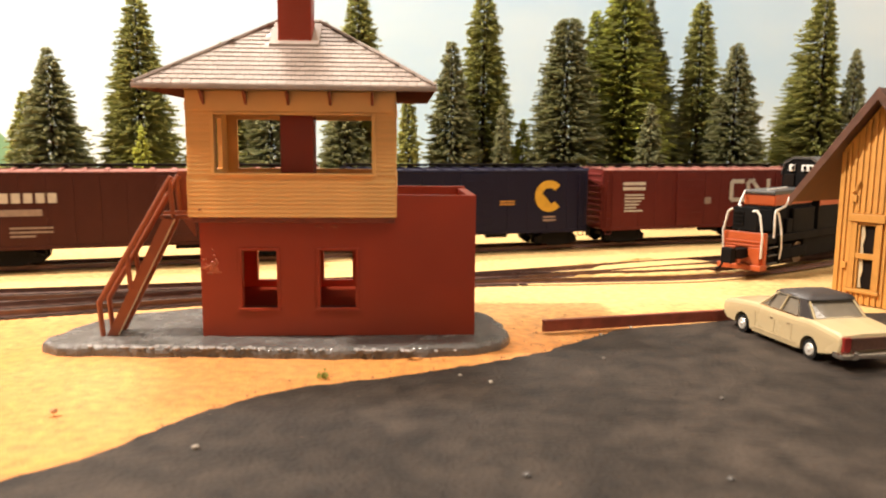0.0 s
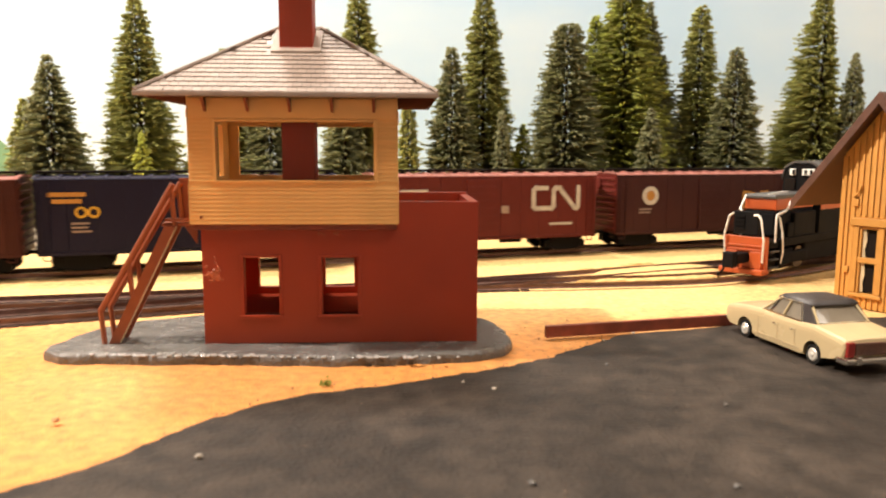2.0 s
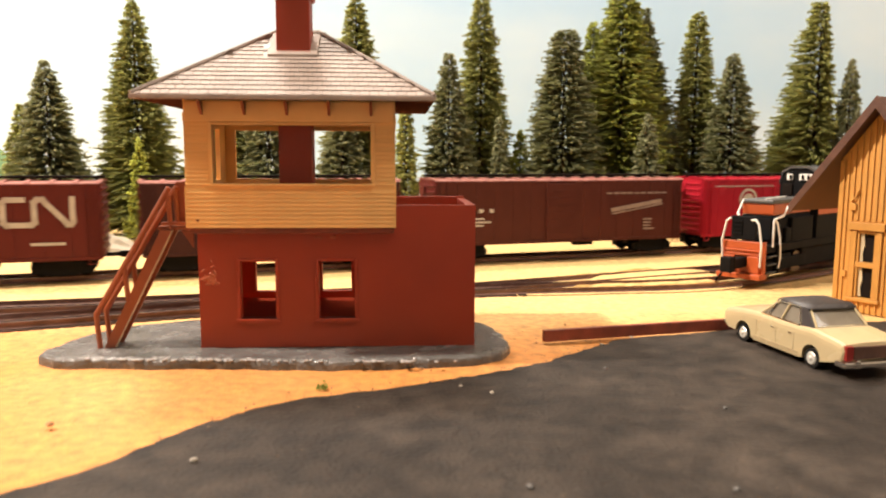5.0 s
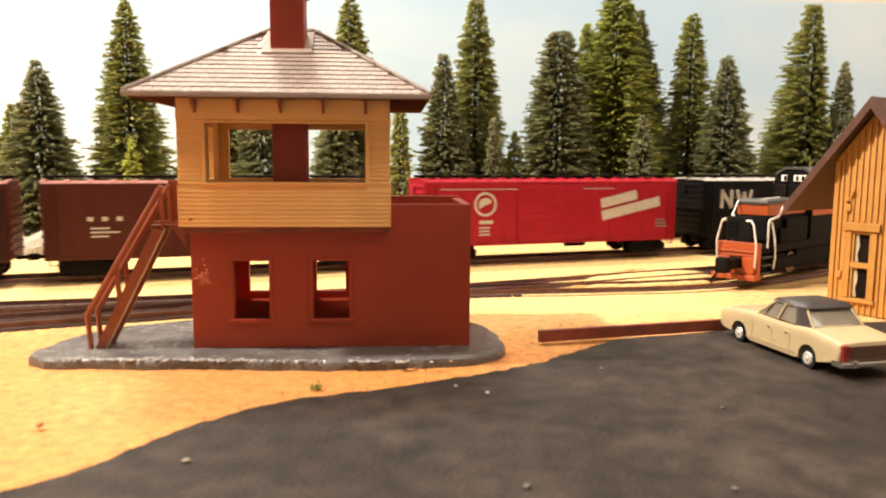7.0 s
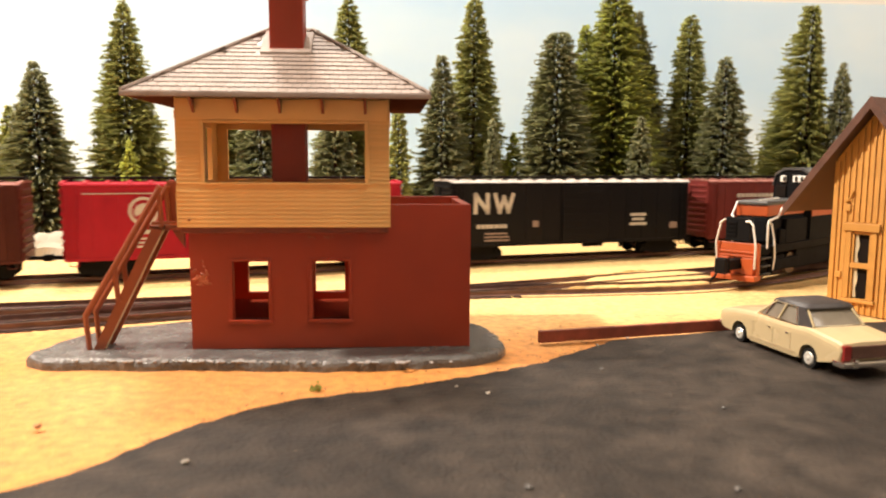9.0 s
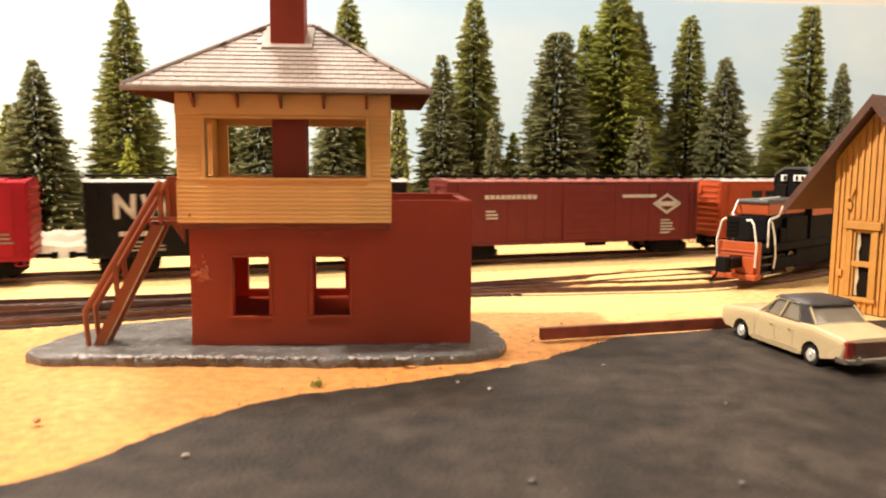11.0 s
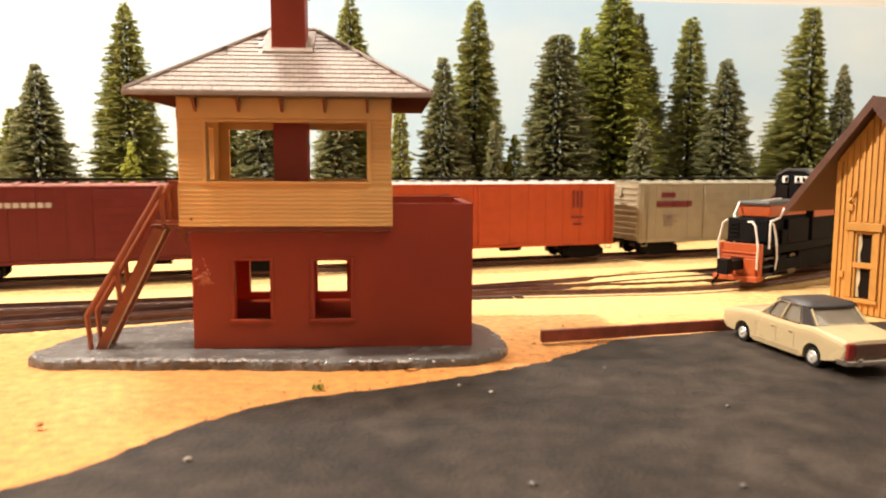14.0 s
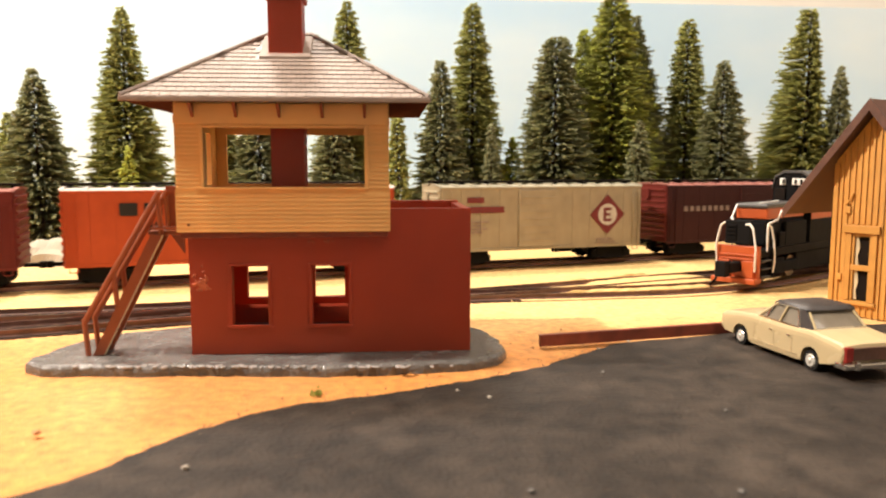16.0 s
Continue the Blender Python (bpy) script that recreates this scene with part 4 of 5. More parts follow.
    bm = bmesh.new(); box(bm, 0.0238, 0.0252, -0.0104, 0.0104, 0.0036, 0.0052, 0.0005); part("front_bumper", bm, M_chrome, t)
    bm = bmesh.new(); box(bm, 0.0236, 0.0246, -0.0062, 0.0062, 0.0060, 0.0086, 0.0003); part("grille", bm, M_dark, t)
    bm = bmesh.new(); box(bm, -0.0295, -0.0288, -0.0076, 0.0076, 0.0058, 0.0092, 0.0002); part("rear_panel", bm, M_depotroof, t, "grey-brown tail panel")
    # true lengths of the tail, cabin and bonnet
    for ob in t.children:
        if ob.type == "MESH":
            for v in ob.data.vertices:
                v.co.x = np.interp(v.co.x, (-0.0311, -0.0166, -0.0112, 0.0, 0.0074, 0.0138, 0.0252), (-0.0305, -0.0157, -0.0099, 0.0020, 0.0098, 0.0175, 0.0300))
                v.co.z *= 1.0 + 0.045 * min(1.0, max(0.0, (v.co.z - 0.004) / 0.006))


sedan()


# ---- standing locomotive ----
def locomotive():
    hd = math.radians(42)
    near = Vector((0.1516, 0.3520))
    side = Vector((-math.sin(hd), math.cos(hd)))
    c = near + side * 0.0106
    m = Matrix.Translation((c.x, c.y, 0.0)) @ Matrix.Rotation(hd, 4, "Z")
    t = thing("locomotive", m, "black and orange diesel locomotive with white wire handrails", "locomotive")
    hw = 0.0128   # local: x to its back, y far side positive, pilot at x = 0
    bm = bmesh.new(); box(bm, 0.0006, 0.0030, -hw, hw, 0.0060, 0.0222, 0.0004); pil = part("pilot", bm, M_orange, t, "orange end plate with raised ribs")
    for z in (0.0132, 0.0152, 0.0172):
        bm = bmesh.new(); box(bm, 0.0000, 0.0008, -hw + 0.001, hw - 0.001, z, z + 0.0009, 0.0002); part("rib", bm, M_orange, pil)
    bm = bmesh.new(); box(bm, -0.0030, 0.0030, -hw - 0.0006, hw + 0.0006, 0.0040, 0.0066, 0.0004); part("footboard", bm, M_orange, t)
    for y in (-0.0075, 0.0075):
        bm = bmesh.new(); box(bm, -0.0008, 0.0012, y - 0.0035, y + 0.0035, 0.0066, 0.0150, 0.0003); part("pilot_plate", bm, M_orange, t)
    bm = bmesh.new(); box(bm, -0.0095, 0.0020, -0.0030, 0.0030, 0.0095, 0.0145, 0.0006); box(bm, -0.0125, -0.0085, -0.0026, 0.0040, 0.0080, 0.0155, 0.0006); part("coupler", bm, M_black, t, "black knuckle coupler")
    bm = bmesh.new(); path_tube(bm, [(-0.002, 0.0060, 0.0120), (-0.0055, 0.0065, 0.0100), (-0.0075, 0.0068, 0.0060), (-0.0110, 0.0075, 0.0036)], 0.00055); part("air_hose", bm, M_black, t)
    bm = bmesh.new(); box(bm, 0.0030, 0.150, -hw, hw, 0.0165, 0.0205, 0.0004); part("deck", bm, M_black, t)
    bm = bmesh.new(); box(bm, 0.0400, 0.1100, -hw + 0.002, hw - 0.002, 0.0060, 0.0163, 0.0010); part("fuel_tank", bm, M_black, t)
    # end platform door and steps
    bm = bmesh.new(); box(bm, 0.0002, 0.0022, -0.0075, 0.0075, 0.0230, 0.0345, 0.0004)
    for z in (0.0255, 0.0275, 0.0295, 0.0315):
        box(bm, -0.0004, 0.0003, 0.0005, 0.0065, z, z + 0.0009)
    part("end_walkway_plate", bm, M_locogrey, t)
    for s in (-1, 1):
        for z in (0.0065, 0.0105, 0.0145):
            bm = bmesh.new(); box(bm, 0.0036, 0.0115, s * hw - 0.0010, s * hw + 0.0012, z, z + 0.0007, 0.0002); part("step", bm, M_roofgrey, t)
        bm = bmesh.new(); box(bm, 0.0115, 0.0130, s * hw - 0.0012, s * hw + 0.0012, 0.0060, 0.0205, 0.0003); part("step_side", bm, M_black, t)
    # hood
    bm = bmesh.new(); box(bm, 0.0120, 0.0480, -0.0095, 0.0095, 0.0205, 0.0345, 0.0008); part("hood", bm, M_locogrey, t)
    bm = bmesh.new(); box(bm, 0.0118, 0.0482, -0.0097, 0.0097, 0.0347, 0.0403, 0.0008); part("hood_band", bm, M_orange, t, "orange upper hood band")
    bm = bmesh.new(); box(bm, 0.0110, 0.0490, -0.0100, 0.0100, 0.0402, 0.0424, 0.0008); part("hood_roof", bm, M_roofgrey, t)
    for x in (0.020, 0.031, 0.041):
        bm = bmesh.new(); box(bm, x - 0.0042, x + 0.0042, -0.0101, -0.0094, 0.0222, 0.0325, 0.0003); part("hood_door", bm, M_locogrey, t)
    for y in (-0.0048, 0.0048):
        bm = bmesh.new(); box(bm, 0.0112, 0.0121, y - 0.0040, y + 0.0040, 0.0222, 0.0328, 0.0003); part("end_door", bm, M_locogrey, t)
    # cab with number boards
    bm = bmesh.new()
    prism(bm, [(-0.0125, 0.0205), (0.0125, 0.0205), (0.0125, 0.0490), (0.0108, 0.0545), (0.0055, 0.0572), (-0.0055, 0.0572), (-0.0108, 0.0545), (-0.0125, 0.0490)], 0.0505, 0.0740, "x")
    cab = part("cab", bm, M_locogrey, t, "black cab with sloped roof sides")
    bm = bmesh.new()
    prism(bm, [(-0.0130, 0.0487), (-0.0112, 0.0547), (-0.0055, 0.0575), (0.0055, 0.0575), (0.0112, 0.0547), (0.0130, 0.0487), (0.0130, 0.0500), (0.0113, 0.0560), (0.0057, 0.0588), (-0.0057, 0.0588), (-0.0113, 0.0560), (-0.0130, 0.0500)], 0.0498, 0.0755, "x")
    part("cab_roof", bm, M_roofgrey, t)
    for y, w in ((0.0060, 0.0018), (-0.0042, 0.0040)):
        bm = bmesh.new(); box(bm, 0.0494, 0.0506, y - w, y + w, 0.0510, 0.0545, 0.0003); part("number_board", bm, M_white, cab, "white number board with dark bars")
        bm = bmesh.new()
        for k in range(2 if w > 0.003 else 1):
            box(bm, 0.0490, 0.0495, y - w * 0.5 + k * w * 0.9 - 0.0007, y - w * 0.5 + k * w * 0.9 + 0.0007, 0.0516, 0.0539)
        part("number_bar", bm, M_black, cab)
    for y in (-0.0072, 0.0072):
        bm = bmesh.new(); box(bm, 0.0496, 0.0508, y - 0.0032, y + 0.0032, 0.0425, 0.0492, 0.0004); part("cab_window", bm, M_dark, cab)
    bm = bmesh.new(); box(bm, 0.0745, 0.150, -0.0107, 0.0107, 0.0205, 0.0400, 0.0010); part("long_hood", bm, M_locogrey, t)
    bm = bmesh.new(); box(bm, 0.0757, 0.150, -0.0110, 0.0110, 0.0402, 0.0425, 0.0008); part("long_hood_roof", bm, M_roofgrey, t)
    bm = bmesh.new(); box(bm, 0.0510, 0.0735, -0.0129, -0.0123, 0.0330, 0.0400, 0.0003); part("side_stripe", bm, M_orange, t)
    # battery boxes along the side walkway
    bm = bmesh.new(); box(bm, 0.0260, 0.0470, -hw + 0.0004, -0.0098, 0.0206, 0.0330, 0.0006); box(bm, 0.0205, 0.0258, -hw + 0.0004, -0.0098, 0.0206, 0.0280, 0.0006); part("battery_box", bm, M_locogrey, t)
    # trucks
    for x in (0.0230, 0.1200):
        bm = bmesh.new()
        box(bm, x - 0.0190, x + 0.0190, -hw + 0.001, -hw + 0.0035, 0.0070, 0.0130, 0.0008)
        box(bm, x - 0.0190, x + 0.0190, hw - 0.0035, hw - 0.001, 0.0070, 0.0130, 0.0008)
        box(bm, x - 0.0060, x + 0.0060, -hw + 0.002, hw - 0.002, 0.0080, 0.0150, 0.0008)
        part("truck_frame", bm, M_black, t)
        for dx in (-0.0140, 0.0140):
            for s in (-1, 1):
                bm = bmesh.new(); tube(bm, (x + dx, s * 0.0072, 0.0092), (x + dx, s * 0.0092, 0.0092), 0.0056, 18); part("wheel", bm, M_wheel, t)
    # white handrails
    r = 0.00056
    def rail(pts):
        bm = bmesh.new(); path_tube(bm, pts, r); part("handrail", bm, M_white, t, "white painted wire handrail")
    rail([(-0.0004, -hw + 0.0012, 0.0100), (-0.0010, -hw + 0.0006, 0.0210), (-0.0006, -hw + 0.0030, 0.0310), (-0.0004, -hw + 0.0050, 0.0330), (-0.0004, -hw + 0.0075, 0.0328)])
    rail([(-0.0004, hw - 0.0012, 0.0120), (-0.0010, hw - 0.0006, 0.0220), (-0.0006, hw - 0.0030, 0.0320), (-0.0004, hw - 0.0055, 0.0335)])
    rail([(0.0020, hw - 0.0085, 0.0215), (0.0018, hw - 0.0085, 0.0325), (0.0020, hw - 0.0085, 0.0350), (0.0060, hw - 0.0045, 0.0350), (0.0112, hw - 0.0040, 0.0415), (0.0125, hw - 0.0046, 0.0420)])
    rail([(0.0075, -hw - 0.0004, 0.0195), (0.0075, -hw - 0.0004, 0.0315), (0.0080, -hw - 0.0004, 0.0330), (0.0165, -hw - 0.0002, 0.0345), (0.0205, -hw + 0.0002, 0.0390)])
    rail([(0.0122, -0.0042, 0.0424), (0.0300, -0.0042, 0.0432)])
    rail([(0.0125, -hw - 0.0010, 0.0085), (0.0135, -hw - 0.0014, 0.0140), (0.0128, -hw - 0.0010, 0.0240), (0.0105, -hw - 0.0006, 0.0310), (0.0085, -hw - 0.0004, 0.0325)])
    for ob in t.children_recursive:
        if ob.type == "MESH":
            ob.data.transform(Matrix.Diagonal((1.20, 0.83, 1, 1)))


locomotive()


# ---- freight cars ----
def paint(name, colour, rough=0.5):
    return mat(name, colour, rough, vary=0.10, scale=110, bump=0.06, second=[c * 0.8 for c in colour], second_scale=30, second_amount=0.5, spec=0.2)


def boxcar(L, body_m, roof_m, end_m, label, ribbed=True, door=0.0, door_w=0.021):
    """A box car, local x along the track, its near side at y = -0.017, wheels on the rail at z = 0.0048."""
    t = thing("box_car", Matrix(), label, "railway wagon", "cars of the freight train")
    h, w, zb, ze = L / 2, 0.0170, 0.0098, 0.0481
    bm = bmesh.new(); box(bm, -h + 0.0006, h - 0.0006, -w + 0.0004, w - 0.0004, zb, ze, 0.0002); body = part("body", bm, body_m, t)
    # side sheets with seams between them
    n = 14 if L > 0.16 else 11
    for s in (-1, 1):
        wd = (L - 0.0016) / n
        bm = bmesh.new(); box(bm, 0, wd - 0.0002, -0.0003, 0.0003, zb + 0.0002, ze - 0.0004); SHEET = finish("side_sheet", bm, body_m)
        SHEET.transform(Matrix.Translation((0, 0, 0.0032)) @ Matrix.Scale(CAR_SIZE, 4))
        for i in range(n):
            part_of("side_sheet", SHEET, body, Matrix.Translation(Vector((-h + 0.0008 + wd * i, s * (w - 0.0003), 0)) * CAR_SIZE))
        bm = bmesh.new(); box(bm, -h, h, s * (w + 0.0001) - 0.0003, s * (w + 0.0001) + 0.0003, zb - 0.0009, zb + 0.0009, 0.0002); part("side_sill", bm, body_m, t)
        bm = bmesh.new(); box(bm, -h, h, s * w - 0.0003, s * w + 0.0005, ze - 0.0010, ze + 0.0002, 0.0002); part("roof_eave", bm, body_m, t)
        # door with pressed ribs and track
        if door_w:
            d = new("door"); d.parent = t
            bm = bmesh.new(); box(bm, door - door_w / 2, door + door_w / 2, s * (w + 0.0005) - 0.0005, s * (w + 0.0005) + 0.0005, zb + 0.0010, ze - 0.0016, 0.0002); part("door_panel", bm, body_m, d)
            for k in range(7):
                z = zb + 0.0045 + k * 0.0045
                bm = bmesh.new(); box(bm, door - door_w / 2 + 0.001, door + door_w / 2 - 0.001, s * (w + 0.0011) - 0.0002, s * (w + 0.0011) + 0.0002, z, z + 0.0009, 0.0001); part("door_rib", bm, body_m, d)
            bm = bmesh.new(); box(bm, door - door_w * 1.05, door + door_w * 1.05, s * (w + 0.0006) - 0.0004, s * (w + 0.0006) + 0.0004, zb - 0.0003, zb + 0.0006); part("door_track", bm, body_m, t)
    # ends with horizontal corrugations
    for s in (-1, 1):
        e = bmesh.new(); box(e, s * h - 0.0003, s * h + 0.0003, -w + 0.0008, w - 0.0008, zb, ze + 0.0008, 0.0002)
        end = part("end", e, end_m, t)
        for k in range(9):
            z = zb + 0.0028 + k * 0.0040
            bm = bmesh.new(); box(bm, s * (h + 0.0006) - 0.0005, s * (h + 0.0006) + 0.0005, -w + 0.0022, w - 0.0022, z, z + 0.0016, 0.0004); part("corrugation", bm, end_m, end)
        # ladder on the near corner
        bm = bmesh.new()
        for k in range(8):
            z = zb + 0.002 + k * 0.0042
            box(bm, s * (h - 0.0045) - 0.0022, s * (h - 0.0045) + 0.0022, -w - 0.0009, -w - 0.0006, z, z + 0.00035)
        for dx in (-0.0022, 0.0022):
            box(bm, s * (h - 0.0045) + dx - 0.0002, s * (h - 0.0045) + dx + 0.0002, -w - 0.0009, -w - 0.0003, zb, ze - 0.002)
        part("ladder", bm, body_m, t)
        bm = bmesh.new(); path_tube(bm, [(s * (h - 0.0065), -w - 0.0002, zb), (s * (h - 0.0065), -w - 0.0003, zb - 0.0032), (s * (h - 0.0025), -w - 0.0003, zb - 0.0032), (s * (h - 0.0025), -w - 0.0002, zb)], 0.0003, 5); part("stirrup", bm, body_m, t)
        bm = bmesh.new(); box(bm, s * (h + 0.0045) - 0.0050, s * (h + 0.0045) + 0.0050, -0.0012, 0.0012, 0.0085, 0.0105, 0.0003); box(bm, s * (h + 0.0085) - 0.0016, s * (h + 0.0085) + 0.0016, -0.0022, 0.0018, 0.0078, 0.0112, 0.0004); part("coupler", bm, M_black, t)
    bm = bmesh.new(); tube(bm, (-h - 0.0022, 0.004, ze - 0.006), (-h - 0.0017, 0.004, ze - 0.006), 0.0034, 14); part("brake_wheel", bm, end_m, t)
    bm = bmesh.new(); box(bm, -h + 0.006, h - 0.006, -0.0035, 0.0035, 0.0078, 0.0097, 0.0003); part("underframe", bm, M_black, t)
    # roof with raised panels and running board
    bm = bmesh.new()
    prism(bm, [(-w - 0.0003, ze), (w + 0.0003, ze), (w - 0.0002, ze + 0.0007), (0, ze + 0.0017), (-w + 0.0002, ze + 0.0007)], -h, h, "x")
    roof = part("roof", bm, roof_m, t)
    k = int(L / 0.0105)
    for i in range(k + 1):
        x = -h + 0.0004 + (L - 0.0008) * i / k
        for s in (-1, 1):
            bm = bmesh.new()
            pr = [(s * (w - 0.0003), ze + 0.0006), (s * 0.002, ze + 0.0015), (s * 0.002, ze + 0.0024), (s * (w - 0.0010), ze + 0.0014)]
            prism(bm, pr, x - 0.0011, x + 0.0011, "x"); part("roof_rib", bm, roof_m, roof)
    bm = bmesh.new(); box(bm, -h - 0.001, h + 0.001, -0.0042, 0.0042, ze + 0.0028, ze + 0.0040)
    for i in range(9):
        x = -h + 0.003 + (L - 0.006) * i / 8
        box(bm, x - 0.0005, x + 0.0005, -0.0035, 0.0035, ze + 0.0016, ze + 0.0029)
    part("running_board", bm, M_dark, t)
    # underframe and trucks
    bm = bmesh.new(); box(bm, -h + 0.008, h - 0.008, -0.004, 0.004, 0.0072, zb, 0.0005); box(bm, -0.010, 0.006, 0.004, 0.010, 0.0062, 0.0095, 0.0006); tube(bm, (0.010, -0.008, 0.0078), (0.024, -0.008, 0.0078), 0.0022, 10); part("underframe", bm, M_black, t)
    for s in (-1, 1):
        x = s * (h - 0.0200)
        tr = new("truck"); tr.parent = t
        for y in (-0.0125, 0.0125):
            bm = bmesh.new()
            prism(bm, [(x - 0.0145, 0.0086), (x - 0.0095, 0.0114), (x + 0.0095, 0.0114), (x + 0.0145, 0.0086), (x + 0.0143, 0.0050), (x + 0.0085, 0.0046), (x + 0.0050, 0.0034), (x - 0.0050, 0.0034), (x - 0.0085, 0.0046), (x - 0.0143, 0.0050)], y - 0.0012, y + 0.0012, "y")
            for dx in (-0.0103, 0.0103):
                box(bm, x + dx - 0.0016, x + dx + 0.0016, y - 0.0018, y + 0.0018, 0.0070, 0.0102, 0.0003)
            part("side_frame", bm, M_black, tr)
        bm = bmesh.new(); box(bm, x - 0.0035, x + 0.0035, -0.0125, 0.0125, 0.0050, 0.0098, 0.0004); part("bolster", bm, M_black, tr)
        for dx in (-0.0103, 0.0103):
            for y in (-0.0078, 0.0078):
                bm = bmesh.new(); tube(bm, (x + dx, y - 0.0012, 0.0080), (x + dx, y + 0.0012, 0.0080), 0.0051, 18); part("wheel", bm, M_black, tr)
            bm = bmesh.new(); tube(bm, (x + dx, -0.0125, 0.0080), (x + dx, 0.0125, 0.0080), 0.0010, 8); part("axle", bm, M_wheel, tr)
        for ob in tr.children:
            ob.data.transform(Matrix.Translation((0, 0, 0.0002)) @ Matrix.Diagonal((CAR_SIZE, CAR_SIZE, 1, 1)))
    for ob in t.children_recursive:
        if ob.type == "MESH" and not ob.parent.name.startswith("truck") and not ob.name.startswith("side_sheet"):
            ob.data.transform(Matrix.Translation((0, 0, 0.0032)) @ Matrix.Scale(CAR_SIZE, 4))
    return t


FACE = -0.01745
ON_CAR = Matrix.Translation((0, 0, 0.0032)) @ Matrix.Scale(CAR_SIZE, 4)


def marks(t, material, blocks, label="", y=FACE, name="lettering_bar"):
    """Plain painted bars on the near side: (x, z, width, height)."""
    for x, z, w, h in blocks:
        bm = bmesh.new(); box(bm, x - w / 2, x + w / 2, y - 0.00012, y + 0.0004, z - h / 2, z + h / 2)
        part(name, turned(bm, ON_CAR), material, t, label)


def stroke(t, material, pts, width, label="", name="emblem", y=FACE):
    """A flat painted stripe along a bent line on the near side."""
    bm = bmesh.new()
    for (ax, az), (bx_, bz) in zip(pts, pts[1:]):
        d = Vector((bx_ - ax, bz - az)).normalized() * (width / 2)
        n = Vector((-d.y, d.x))
        q = [(ax - d.x * 0.9 + n.x, az - d.y * 0.9 + n.y), (bx_ + d.x * 0.9 + n.x, bz + d.y * 0.9 + n.y), (bx_ + d.x * 0.9 - n.x, bz + d.y * 0.9 - n.y), (ax - d.x * 0.9 - n.x, az - d.y * 0.9 - n.y)]
        prism(bm, q, y - 0.00012, y + 0.0004, "y")
    return part(name, turned(bm, ON_CAR), material, t, label)


def disc(t, material, x, z, r, r_in=0.0, a0=0, a1=360, label="", name="emblem", y=FACE):
    bm = bmesh.new()
    k = 28
    arc = [math.radians(a0 + (a1 - a0) * i / k) for i in range(k + 1)]
    rings = [[bm.verts.new((x + max(rr, 0.00001) * math.cos(a), yy, z + max(rr, 0.00001) * math.sin(a))) for a in arc] for rr, yy in ((r_in, y + 0.0003), (r_in, y - 0.00012), (r, y - 0.00012), (r, y + 0.0003))]
    for p, q in zip(rings, rings[1:]):
        for i in range(k):
            bm.faces.new((p[i], p[i + 1], q[i + 1], q[i]))
    bmesh.ops.recalc_face_normals(bm, faces=bm.faces)
    return part(name, turned(bm, ON_CAR), material, t, label)


def letters(t, body, x, z, size, material, label, stretch=1.0, y=FACE):
    ob = part_of("lettering", text_mesh(body, size, material, 0.0001), t, ON_CAR @ Matrix.Translation((x, y - 0.0002, z)) @ Matrix.Rotation(math.pi / 2, 4, "X") @ Matrix.Diagonal((stretch, 1, 1, 1)))
    return tagged(ob, label)


def diamond_plate(t, material, x, z, r, label):
    bm = bmesh.new(); prism(bm, [(x - r, z), (x, z - r), (x + r, z), (x, z + r)], FACE - 0.00012, FACE + 0.0004, "y")
    return part("emblem", turned(bm, ON_CAR), material, t, label)


P_brown = paint("car_brown", (0.062, 0.0165, 0.0115))
P_brown2 = paint("car_dark_brown", (0.052, 0.0168, 0.0150))
P_red_brown = paint("car_red_brown", (0.110, 0.0175, 0.0130))
P_oxide = paint("car_oxide_red", (0.150, 0.026, 0.022))
P_tuscan = paint("car_tuscan", (0.078, 0.0185, 0.0125))
P_navy = paint("car_navy", (0.0090, 0.0080, 0.0250))
P_crimson = paint("car_crimson", (0.37, 0.0145, 0.028), 0.4)
P_black = paint("car_black", (0.004, 0.0034, 0.0042))
P_orange = paint("car_orange", (0.46, 0.080, 0.026))
P_grey = paint("car_pale_grey", (0.36, 0.30, 0.20))
P_rooflight = paint("car_roof_silver", (0.55, 0.50, 0.45), 0.4)
P_rooffog = paint("car_roof_dull_grey", (0.33, 0.30, 0.22), 0.5)
# paler than the brown sides: the roof's sheen is put into the colour
P_rooftan = paint("car_roof_red_sheen", (0.33, 0.14, 0.115), 0.42)
K_white = mat("lettering_white", (0.56, 0.52, 0.45), 0.6, vary=0.1, scale=300, bump=0)
K_faint = mat("lettering_faint", (0.30, 0.22, 0.18), 0.6, vary=0.2, scale=300, bump=0)
K_yellow = mat("lettering_yellow", (0.62, 0.36, 0.03), 0.6, vary=0.1, scale=300, bump=0)
K_ochre = mat("lettering_ochre", (0.46, 0.22, 0.04), 0.6, vary=0.1, scale=300, bump=0)
K_black = mat("lettering_black", (0.008, 0.006, 0.005), 0.6, vary=0.1, scale=300, bump=0)
K_maroon = mat("lettering_maroon", (0.16, 0.02, 0.02), 0.6, vary=0.1, scale=300, bump=0)


def data_block(t, material, x, z, n, w, seed=1):
    rnd = random.Random(seed)
    marks(t, material, [(x - w / 2 + ww / 2, z - i * 0.0021, ww, 0.0010) for i in range(n) for ww in [w * rnd.uniform(0.55, 1)]])


CARS = []


def add_car(left, length, *a, **k):
    t = boxcar(length, *a, **k)
    CARS.append((t, left + length / 2, length))
    return t


